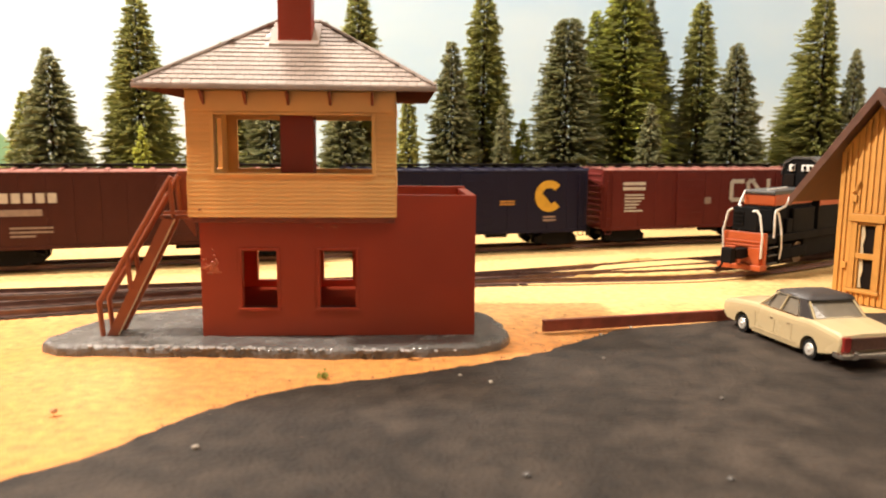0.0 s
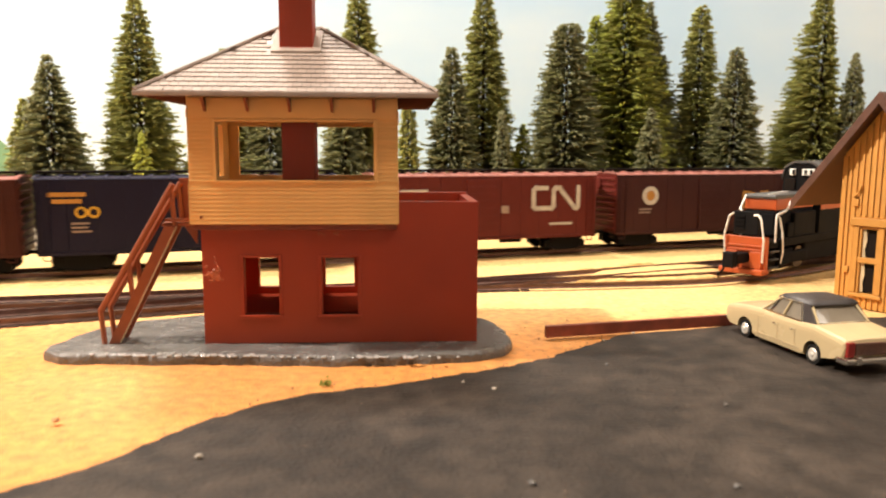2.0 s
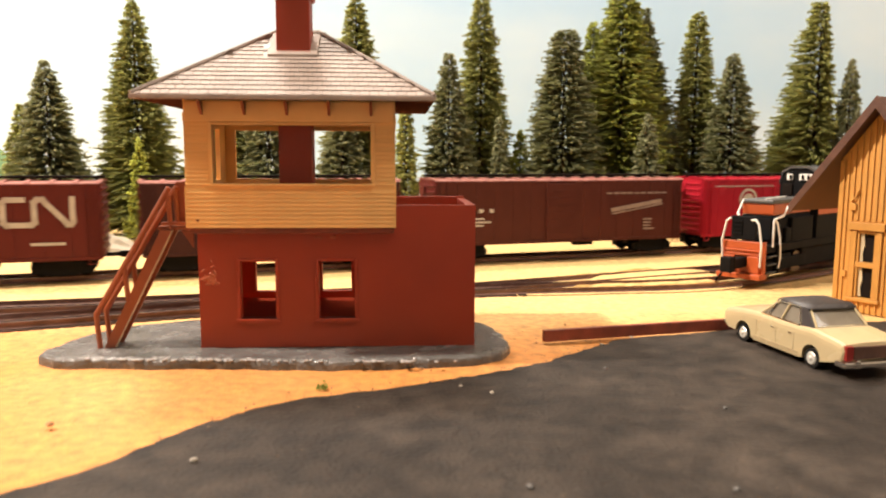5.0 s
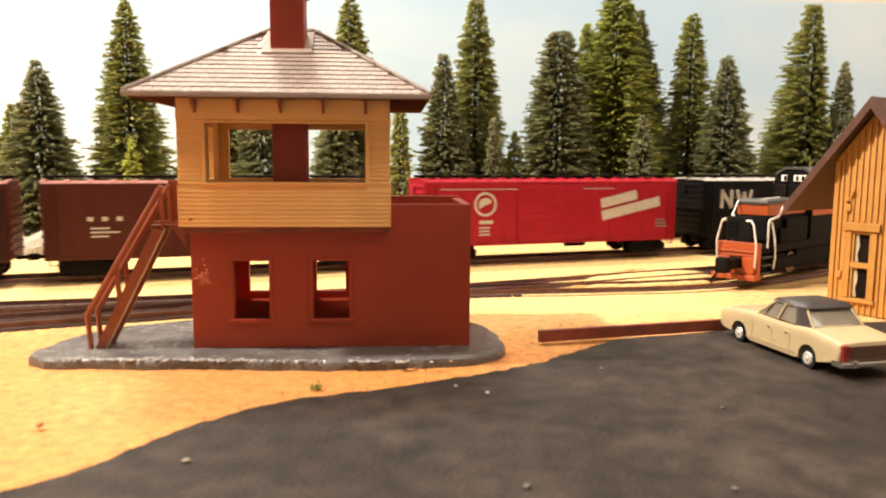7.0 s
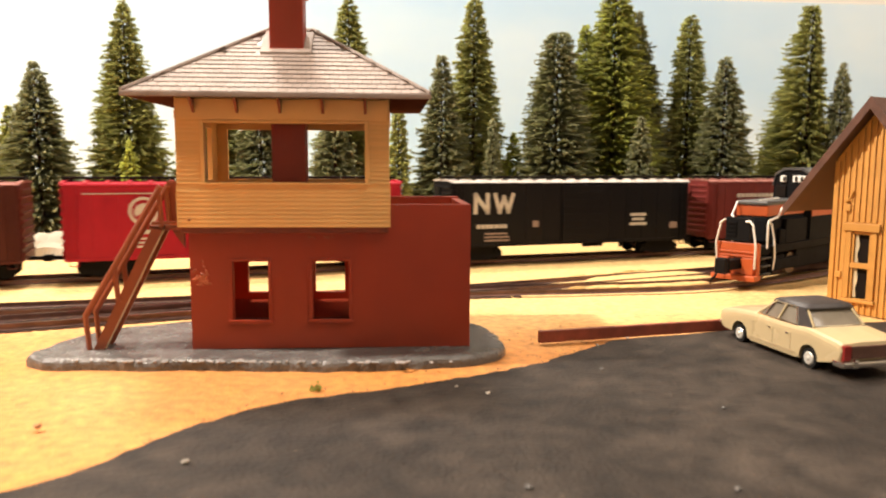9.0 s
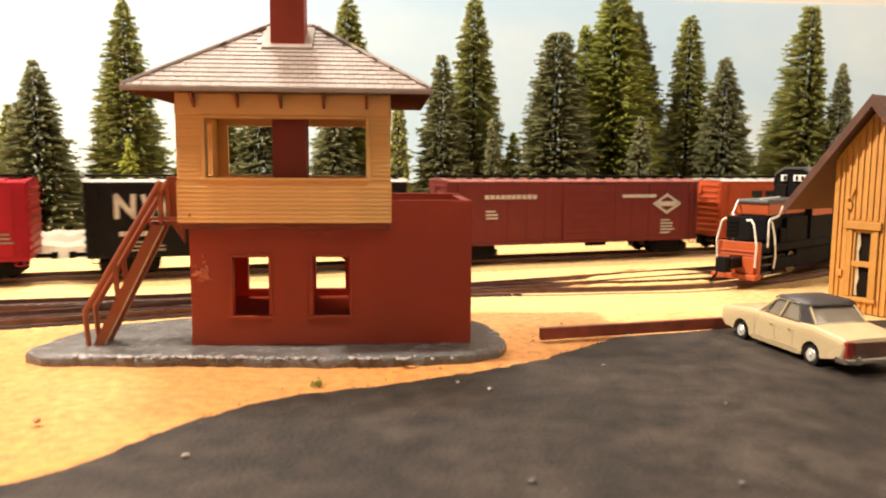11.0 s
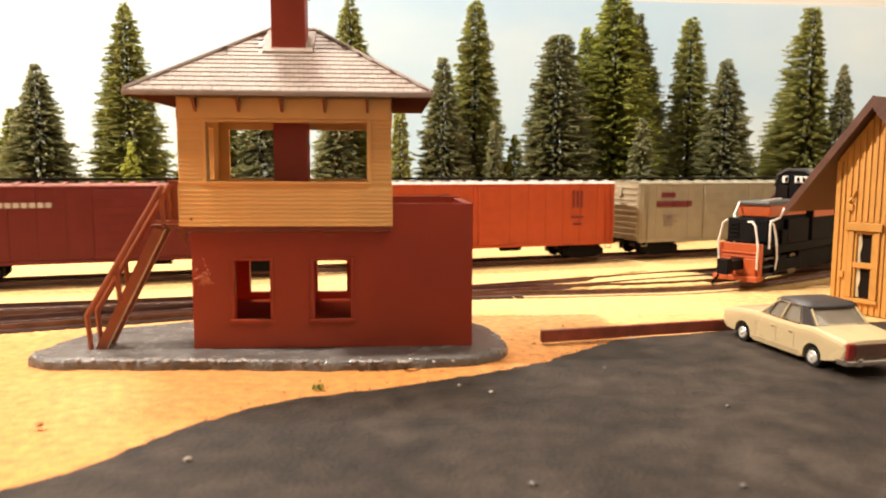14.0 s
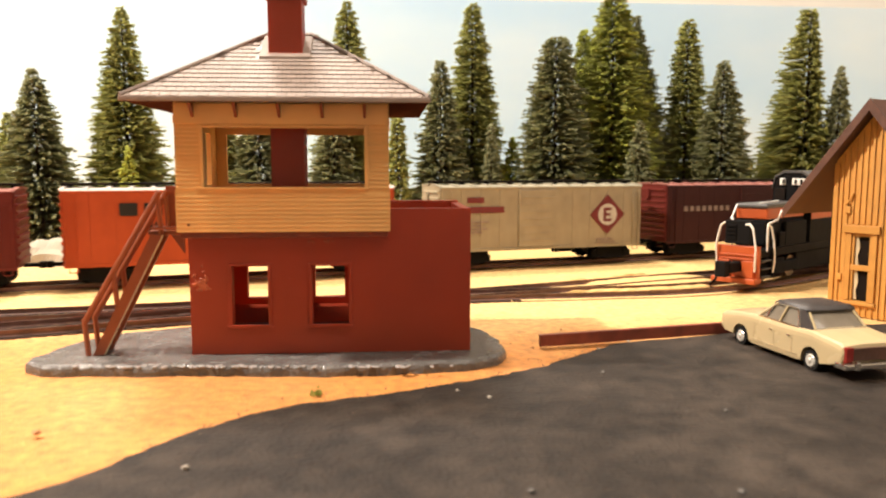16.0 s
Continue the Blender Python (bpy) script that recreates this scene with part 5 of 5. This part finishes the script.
# the train from its front to its end
t = add_car(-0.2470, 0.178, P_brown, P_rooftan, P_brown, "dark brown box car with white lettering bars in the train", door=0.012)
marks(t, K_white, [(-0.0700 + i * 0.0055, 0.0352, 0.0040, 0.0050) for i in range(5)], "white bars in place of the railway's initials")
marks(t, K_faint, [(-0.0630, 0.0278, 0.0200, 0.0034)]); data_block(t, K_faint, -0.058, 0.0200, 3, 0.02, 2)
stroke(t, K_white, [(0.040, 0.0330), (0.047, 0.0342)], 0.0040, "slanting white slogan bar"); stroke(t, K_white, [(0.0475, 0.0352), (0.064, 0.0378)], 0.0050)
marks(t, K_white, [(0.051, 0.0278, 0.016, 0.0012)]); data_block(t, K_faint, 0.068, 0.0225, 3, 0.010, 3)

t = add_car(-0.0620, 0.1546, P_navy, P_navy, P_navy, "dark navy box car with a yellow ring emblem in the train", door=0.0)
for z, w in ((0.0405, 0.018), (0.0370, 0.014)):
    marks(t, K_ochre, [(-0.0625, z, w, 0.0022)])
disc(t, K_yellow, -0.0560, 0.0312, 0.0030, 0.0018); disc(t, K_yellow, -0.0500, 0.0312, 0.0030, 0.0018); data_block(t, K_faint, -0.0545, 0.0255, 3, 0.013, 4)
disc(t, K_yellow, 0.0495, 0.0322, 0.0100, 0.0052, 42, 318, "yellow open ring emblem")
stroke(t, K_yellow, [(0.0450, 0.0310), (0.0495, 0.0262)], 0.0036); data_block(t, K_faint, 0.0505, 0.0190, 2, 0.010, 5)
marks(t, K_ochre, [(0.0205, 0.0292, 0.010, 0.0010), (0.0205, 0.0275, 0.010, 0.0010)])

t = add_car(0.1040, 0.1465, P_red_brown, P_rooftan, P_oxide, "red-brown box car with a white looped emblem in the train", door=-0.006)
stroke(t, K_white, [(0.0375, 0.0405), (0.0300, 0.0405), (0.0285, 0.0392), (0.0285, 0.0290), (0.0300, 0.0277), (0.0410, 0.0277), (0.0425, 0.0290), (0.0425, 0.0390), (0.0440, 0.0405), (0.0465, 0.0405), (0.0480, 0.0385), (0.0560, 0.0297), (0.0575, 0.0277), (0.0590, 0.0277), (0.0600, 0.0290), (0.0600, 0.0408)], 0.0027, "white looped stripe emblem")
marks(t, K_white, [(-0.0500, 0.0395, 0.017, 0.0020), (-0.0500, 0.0362, 0.017, 0.0020)]); data_block(t, K_white, -0.049, 0.0320, 6, 0.016, 6)
marks(t, K_faint, [(0.009, 0.0275, 0.005, 0.0045)]); marks(t, K_white, [(0.048, 0.0178, 0.016, 0.0014)])

t = add_car(0.2662, 0.1420, P_brown2, P_rooftan, P_red_brown, "dark brown box car with yellow letters DF in the train", door=0.004)
letters(t, "DF", 0.0405, 0.0300, 0.0175, K_ochre, "tall yellow letters DF", 1.15)
disc(t, K_white, -0.0455, 0.0345, 0.0062, 0.0030, label="small round white and yellow emblem"); disc(t, K_ochre, -0.0455, 0.0345, 0.0034)
data_block(t, K_faint, -0.047, 0.0255, 2, 0.014, 7); marks(t, K_white, [(0.0035, 0.0265, 0.0040, 0.0010), (0.0035, 0.0245, 0.0040, 0.0010)])

t = add_car(0.4230, 0.176, P_tuscan, P_rooftan, P_red_brown, "brown box car with faint white lettering bars in the train", door=-0.004)
marks(t, K_white, [(-0.0660, 0.0300, 0.0028, 0.0022), (-0.0590, 0.0300, 0.0028, 0.0022), (-0.0520, 0.0300, 0.0028, 0.0022)]); data_block(t, K_white, -0.059, 0.0252, 3, 0.014, 8)
marks(t, K_faint, [(0.052 + (i - 4) * 0.0052, 0.0400, 0.0040, 0.0011) for i in range(9)]); stroke(t, K_faint, [(0.034, 0.0265), (0.072, 0.0325)], 0.0008); stroke(t, K_faint, [(0.034, 0.0290), (0.070, 0.0345)], 0.0026, "faint slanting slogan bar"); data_block(t, K_faint, 0.062, 0.0225, 4, 0.009, 9)

t = add_car(0.6160, 0.1790, P_crimson, P_crimson, P_crimson, "bright crimson box car with a white round emblem in the train", door=-0.006, door_w=0.046)
disc(t, K_white, -0.0510, 0.0345, 0.0075, 0.0060, label="white ring emblem"); disc(t, K_white, -0.0510, 0.0340, 0.0045, 0.0, 20, 210)
marks(t, K_white, [(-0.0505, 0.0235, 0.009, 0.0022)]); data_block(t, K_white, -0.0505, 0.0200, 3, 0.009, 10)
stroke(t, K_white, [(0.0335, 0.0345), (0.0550, 0.0390)], 0.0062, "cream slanting name bar"); stroke(t, K_white, [(0.0345, 0.0265), (0.0730, 0.0345)], 0.0064)
data_block(t, K_faint, 0.078, 0.0225, 3, 0.010, 11); marks(t, K_white, [(-0.02, 0.0437, 0.12, 0.0005)])

t = add_car(0.8180, 0.1720, P_black, P_rooflight, P_black, "black box car with bold white letter strokes in the train", door=0.004, door_w=0.03)
for px_ in (-0.0710, -0.0560):
    if px_ < -0.06:
        stroke(t, K_white, [(px_, 0.0305), (px_, 0.0410), (px_ + 0.0080, 0.0305), (px_ + 0.0080, 0.0410)], 0.0025, "bold white zigzag emblem")
    else:
        stroke(t, K_white, [(px_ - 0.002, 0.0410), (px_ + 0.0010, 0.0305), (px_ + 0.0040, 0.0395), (px_ + 0.0070, 0.0305), (px_ + 0.010, 0.0410)], 0.0023)
marks(t, K_white, [(-0.0600 + (i - 3) * 0.0030, 0.0215, 0.0024, 0.0024) for i in range(7)]); data_block(t, K_faint, -0.055, 0.0170, 3, 0.02, 12)
marks(t, K_white, [(0.046, 0.0270, 0.012, 0.0018), (0.046, 0.0240, 0.009, 0.0016), (0.046, 0.0208, 0.013, 0.0018)]); marks(t, K_faint, [(0.074, 0.0195, 0.006, 0.004), (-0.030, 0.0225, 0.004, 0.004)])

t = add_car(1.0070, 0.1830, P_oxide, P_rooftan, P_oxide, "oxide red box car with a white diamond emblem in the train", door=0.004, door_w=0.034)
marks(t, K_white, [(-0.0660 + i * 0.0036, 0.0388, 0.0026, 0.0026) for i in range(10)], "white name bars"); data_block(t, K_white, -0.062, 0.0300, 3, 0.009, 13)
stroke(t, K_white, [(0.0560, 0.0335), (0.0660, 0.0395), (0.0760, 0.0335), (0.0660, 0.0275), (0.0560, 0.0335)], 0.0015, "white diamond emblem"); marks(t, K_white, [(0.066, 0.0335, 0.014, 0.0030)])
marks(t, K_white, [(0.044, 0.0388, 0.026, 0.0020)]); data_block(t, K_white, 0.067, 0.0225, 5, 0.011, 14)

t = add_car(1.2090, 0.1750, P_orange, P_rooflight, P_orange, "bright orange refrigerator car with black lettering in the train", door=0.000, door_w=0.018)
marks(t, K_black, [(-0.0560, 0.0385, 0.0088, 0.0066), (-0.0440, 0.0385, 0.0088, 0.0066), (-0.0320, 0.0385, 0.0088, 0.0066)], "three black blocks in place of initials")
letters(t, "98", -0.0440, 0.0290, 0.0085, K_black, "black number 98", 1.25)
marks(t, K_maroon, [(0.004, 0.0405, 0.009, 0.0012), (0.060, 0.0270, 0.009, 0.0014), (0.060, 0.0225, 0.006, 0.0014)]); marks(t, K_maroon, [(0.057 + i * 0.003, 0.0385, 0.0012, 0.011) for i in range(3)])

t = add_car(1.4030, 0.1420, P_grey, P_rooffog, P_grey, "pale grey box car with a maroon diamond emblem in the train", door=-0.006, door_w=0.026)
diamond_plate(t, K_maroon, 0.0450, 0.0300, 0.0130, "maroon diamond emblem with a pale disc")
disc(t, K_white, 0.0450, 0.0300, 0.0070, y=FACE - 0.0001)
marks(t, K_maroon, [(0.0428, 0.0300, 0.0020, 0.0090), (0.0455, 0.0336, 0.0046, 0.0018), (0.0450, 0.0300, 0.0040, 0.0018), (0.0455, 0.0264, 0.0046, 0.0018)], y=FACE - 0.0002)
marks(t, K_maroon, [(-0.0480, 0.0405, 0.011, 0.0034), (-0.0430, 0.0345, 0.028, 0.0038)], "maroon name bars"); data_block(t, K_faint, -0.045, 0.0270, 4, 0.012, 15); data_block(t, K_faint, 0.046, 0.0140, 2, 0.018, 16)

t = add_car(1.5660, 0.1420, P_brown2, P_rooftan, P_red_brown, "dark brown box car with small white letter bars in the train", door=0.0)
marks(t, K_faint, [(-0.0560 + i * 0.0050, 0.0325, 0.0028, 0.0034) for i in range(8)], "small white letter bars")


# ---- conifers ----
def conifer(x, y, height, radius, kind, seed, blunt=0.06, power=0.8, lean=0.0):
    rnd = random.Random(seed)
    t = thing("conifer_tree", Matrix.Translation((x, y, 0)), {"dark": "dark olive bottle-brush model conifer behind the railway", "green": "mid green bottle-brush model conifer behind the railway", "light": "yellow-green flocked model conifer behind the railway"}[kind], "tree", "row of model conifers")
    bm = bmesh.new(); tube(bm, (0, 0, -0.001), (0, 0, height * 0.97), 0.0022 * height / 0.15 + 0.0005, 7, 0.0003); part("trunk", bm, M_bark, t)
    V, F, V2, F2 = [], [], [], []
    layers = int(height / 0.0019)
    for i in range(layers):
        f = (i + rnd.random()) / layers
        z = height * (0.05 + 0.95 * f)
        r = radius * ((1 - f) ** power) * (1 - blunt) + radius * blunt
        r *= 1.06 + 0.07 * math.sin(i * 0.45 + seed) + rnd.uniform(-0.06, 0.06)
        n = max(7, int(8 + r / 0.0014))
        for k in range(n):
            a = 2 * math.pi * (k + rnd.random()) / n
            z = height * (0.05 + 0.95 * min(1, max(0, f + rnd.uniform(-1.2, 1.2) / layers)))
            ln = r * rnd.uniform(0.60, 1.08) * (1 - lean * math.cos(a))
            droop = rnd.uniform(-0.18, 0.12)
            ca, sa = math.cos(a), math.sin(a)
            tip = (ca * ln, sa * ln, z + ln * droop)
            base = (ca * ln * 0.12, sa * ln * 0.12, z + 0.001)
            # a tuft along the branch: three thin blades
            mid = 0.62
            for wv, wz in ((0.0011, 0.0002), (0.0002, 0.0009), (-0.0008, 0.0006)):
                s = len(V)
                w = 1.0 + ln * 14
                mx, my, mz = base[0] + (tip[0] - base[0]) * mid, base[1] + (tip[1] - base[1]) * mid, base[2] + (tip[2] - base[2]) * mid
                V += [base, (mx - sa * wv * w, my + ca * wv * w, mz + wz * w), tip, (mx + sa * wv * w, my - ca * wv * w, mz - wz * w)]
                F.append((s, s + 1, s + 2, s + 3))
            # flock clumps near the end
            for q in range(2 if rnd.random() < 0.75 else 1):
                g = rnd.uniform(0.60, 1.0)
                cx, cy, cz = base[0] + (tip[0] - base[0]) * g, base[1] + (tip[1] - base[1]) * g, base[2] + (tip[2] - base[2]) * g + rnd.uniform(-0.0008, 0.0010)
                e = rnd.uniform(0.0006, 0.0013)
                s = len(V2)
                el = e * rnd.uniform(1.1, 2.2)
                V2 += [(cx + ca * el, cy + sa * el, cz), (cx - ca * el, cy - sa * el, cz), (cx - sa * e, cy + ca * e, cz), (cx + sa * e, cy - ca * e, cz), (cx, cy, cz + e * 0.8), (cx, cy, cz - e * 0.8)]
                F2 += [(s, s + 2, s + 4), (s + 2, s + 1, s + 4), (s + 1, s + 3, s + 4), (s + 3, s, s + 4), (s + 2, s, s + 5), (s + 1, s + 2, s + 5), (s + 3, s + 1, s + 5), (s, s + 3, s + 5)]
    # darker inner blades and paler flock carry some of the crown's light and shade
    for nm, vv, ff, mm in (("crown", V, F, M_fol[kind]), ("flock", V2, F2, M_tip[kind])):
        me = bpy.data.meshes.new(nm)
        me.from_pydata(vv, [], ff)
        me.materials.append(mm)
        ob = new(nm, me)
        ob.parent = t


TREES = [  # x, y, height, radius, kind, seed, blunt, power, lean
    (-0.2990, 0.5463, 0.1306, 0.0405, "dark", 11, 0.05, 0.80),
    (-0.3286, 0.5624, 0.1002, 0.0272, "green", 12, 0.05, 0.80),
    (-0.2445, 0.5748, 0.1805, 0.0399, "green", 13, 0.05, 0.75),
    (-0.2287, 0.5384, 0.0737, 0.0139, "light", 14, 0.05, 0.80),
    (-0.1840, 0.5956, 0.1419, 0.0456, "green", 15, 0.05, 0.80),
    (-0.1439, 0.5820, 0.1224, 0.0375, "dark", 16, 0.05, 0.80),
    (-0.0781, 0.6125, 0.1926, 0.0395, "green", 17, 0.08, 0.75),
    (-0.0856, 0.5813, 0.1098, 0.0328, "dark", 18, 0.06, 0.80),
    (-0.0356, 0.5793, 0.1100, 0.0149, "green", 19, 0.10, 0.70),
    (-0.0021, 0.5947, 0.1429, 0.0316, "dark", 20, 0.10, 0.75),
    (0.0245, 0.6294, 0.1945, 0.0345, "green", 21, 0.08, 0.62),
    (0.0385, 0.5912, 0.0939, 0.0124, "dark", 22, 0.10, 0.70),
    (0.0582, 0.6243, 0.0846, 0.0201, "light", 23, 0.06, 0.80),
    (0.0915, 0.6095, 0.1640, 0.0420, "dark", 24, 0.22, 0.75),
    (0.1201, 0.6442, 0.1764, 0.0286, "light", 25, 0.08, 0.70),
    (0.1441, 0.6381, 0.2036, 0.0504, "light", 26, 0.12, 0.65),
    (0.1690, 0.6642, 0.1925, 0.0500, "dark", 27, 0.05, 0.85),
    (0.1558, 0.5899, 0.0957, 0.0214, "dark", 28, 0.08, 0.80),
    (0.2145, 0.6603, 0.1882, 0.0285, "green", 29, 0.14, 0.60),
    (0.2367, 0.6329, 0.1486, 0.0378, "dark", 30, 0.08, 0.75),
    (0.2703, 0.6583, 0.0673, 0.0159, "light", 31, 0.08, 0.80),
    (0.3245, 0.6669, 0.1985, 0.0380, "green", 32, 0.14, 0.75, 0.45),
    (0.3141, 0.6953, 0.1117, 0.0336, "green", 33, 0.10, 0.80),
    (0.3455, 0.6519, 0.1470, 0.0242, "dark", 34, 0.06, 0.75),
]
for row in TREES:
    conifer(*row)


# ---- small things ----
def far_cottage():
    m = Matrix.Translation((-0.410, 0.560, -0.004)) @ Matrix.Rotation(math.radians(-8), 4, "Z")
    t = thing("cottage", m, "small yellow gabled cottage with green roof trim behind the train", "building")
    bm = bmesh.new(); prism(bm, [(-0.05, 0), (0.05, 0), (0.05, 0.040), (0, 0.082), (-0.05, 0.040)], 0, 0.06, "y"); part("wall", bm, M_boards, t)
    for s in (-1, 1):
        bm = bmesh.new(); prism(bm, [(s * 0.062, 0.0315), (0, 0.0835), (0, 0.0870), (s * 0.062, 0.0350)], -0.006, 0.066, "y"); part("roof", bm, M_green, t, "green roof slope")


far_cottage()


def plaster_bank():
    """A lumpy low ridge of bare plaster behind the main line."""
    bm = bmesh.new()
    last = None
    prof = [(-0.016, -0.001), (-0.013, 0.45), (-0.008, 0.62), (-0.003, 0.93), (0.004, 1.0), (0.010, 0.7), (0.018, -0.001)]
    for i in range(41):
        f = i / 40
        x = -0.050 + 0.100 * f
        hgt = 0.0165 * min(1, 7 * f, 4 * (1 - f)) * (1 + 0.35 * noise.noise((x * 55, 0.3, 1.0)))
        ring = []
        for y, z in prof:
            w = Vector((x * 70, y * 120, z * 2))
            ring.append(bm.verts.new((x, y + 0.0035 * noise.noise(w), -0.001 if z < 0 else hgt * z * (1 + 0.22 * noise.noise(w * 1.7)))))
        if last:
            for a, b, c, d in zip(last, last[1:], ring[1:], ring):
                bm.faces.new((a, d, c, b))
        last = ring
    bmesh.ops.recalc_face_normals(bm, faces=bm.faces)
    ob = new("plaster_bank", finish("plaster_bank", bm, M_plaster)); ob.matrix_basis = Matrix.Translation((-0.246, 0.462, -0.0006)) @ Matrix.Rotation(math.radians(12), 4, "Z")
    tagged(ob, "low lumpy bank of bare white plaster behind the main line", "bank")


plaster_bank()


def pebble(x, y, r, material, name="pebble", z=0.0, label="small pale pebble on the yard", cat="pebble"):
    rnd = random.Random(int((x + 1) * 9999 + y * 777))
    bm = bmesh.new(); bmesh.ops.create_icosphere(bm, subdivisions=2, radius=r)
    for v in bm.verts:
        v.co *= 1 + rnd.uniform(-0.25, 0.25)
        v.co.z *= 0.7
    ob = new(name, finish(name, bm, material)); ob.location = (x, y, z + r * 0.45)
    tagged(ob, label, cat, "grains on the ground")


pebble(-0.0509, 0.1403, 0.0008, M_pebble, z=0.0006)
pebble(0.0122, 0.1859, 0.0006, M_pebble, z=0.0006)
pebble(0.0040, 0.1918, 0.0005, M_pebble, z=0.0006)
pebble(-0.0912, 0.1595, 0.0009, M_dirt, z=0.0006, label="small dark grain lying on the ground")
pebble(0.0552, 0.1297, 0.0006, M_slab, z=0.0006, label="small dark grain lying on the ground")
pebble(0.0165, 0.1298, 0.0008, M_slab, z=0.0006, label="small dark grain lying on the ground")
pebble(0.0698, 0.1757, 0.0005, M_slab, z=0.0006, label="small dark grain lying on the ground")
pebble(0.0639, 0.2480, 0.0006, M_pebble, z=0.0006)
pebble(0.0513, 0.2374, 0.0006, M_pebble, z=0.0006)
pebble(-0.0339, 0.1952, 0.0004, M_grass, z=0.0006, label="small dark grain lying on the ground")
pebble(0.0469, 0.2098, 0.0005, M_slab, z=0.0006, label="small dark grain lying on the ground")
pebble(0.0300, 0.2394, 0.0005, M_dirt, z=0.0006, label="small dark grain lying on the ground")
pebble(0.0436, 0.2665, 0.0005, M_dirt, z=0.0006, label="small dark grain lying on the ground")


def grass_tuft(x, y):
    bm = bmesh.new()
    rnd = random.Random(3)
    for i in range(26):
        a, r = rnd.uniform(0, 6.28), rnd.uniform(0, 0.0018)
        p = Vector((math.cos(a) * r, math.sin(a) * r, 0))
        tube(bm, p, p + Vector((rnd.uniform(-1, 1), rnd.uniform(-1, 1), 1.2)) * 0.0011, 0.00022, 4, 0.00005)
    ob = new("grass_tuft", finish("grass_tuft", bm, M_grass)); ob.location = (x, y, 0)
    tagged(ob, "tiny green grass tuft on the sand", "grass")


grass_tuft(-0.0338, 0.1905)


def crumbs():
    """Loose grains along the ragged edge of the yard and in the brown patch beside the slab."""
    rnd = random.Random(21)
    bm = bmesh.new()
    spots = []
    for (ax, ay), (bx_, by_) in zip(ASPHALT[5:13], ASPHALT[6:14]):
        for i in range(16):
            f = rnd.random()
            spots.append((ax + (bx_ - ax) * f + rnd.gauss(0, 0.0013), ay + (by_ - ay) * f + rnd.gauss(0.0004, 0.0013)))
    for i in range(60):
        spots.append((rnd.uniform(0.022, 0.062), rnd.uniform(0.214, 0.262)))
    for i in range(120):
        spots.append((rnd.uniform(-0.05, 0.12), rnd.uniform(0.10, 0.235)))
    for x, y in spots:
        r = rnd.uniform(0.00010, 0.00034)
        bmesh.ops.create_icosphere(bm, subdivisions=1, radius=r, matrix=Matrix.Translation((x, y, r * 0.5 + 0.0003)) @ Matrix.Diagonal((1, rnd.uniform(0.7, 1.2), 0.7, 1)))
    tagged(new("loose_grit", finish("loose_grit", bm, M_grit)), "loose brown and grey grit along the yard edge", "grit", kind="stuff")


crumbs()

# ---- movement ----
DIST = [0.0, 0.0328, 0.0691, 0.1091, 0.1524, 0.1979, 0.2438, 0.2896, 0.3362, 0.3837, 0.4325, 0.482, 0.5319, 0.5811, 0.6287, 0.6737, 0.7185,
        0.7648, 0.813, 0.8619, 0.9106, 0.9584, 1.0051, 1.0509, 1.096, 1.1415, 1.1862, 1.2284, 1.2667, 1.3019, 1.3355, 1.3699, 1.4055]


def motions():
    for t, centre, length in CARS:
        rows = []
        for i, d in enumerate(DIST):
            s = centre - d
            s -= 0.0112 * max(min(-s / 0.12, 1.0), 0.0) ** 1.5
            p = main_at(s * CAR_SIZE)
            rows.append((i * 0.5, Matrix.Translation(p) @ Matrix.Rotation(TH, 4, "Z")))
        walk(t, rows)


motions()
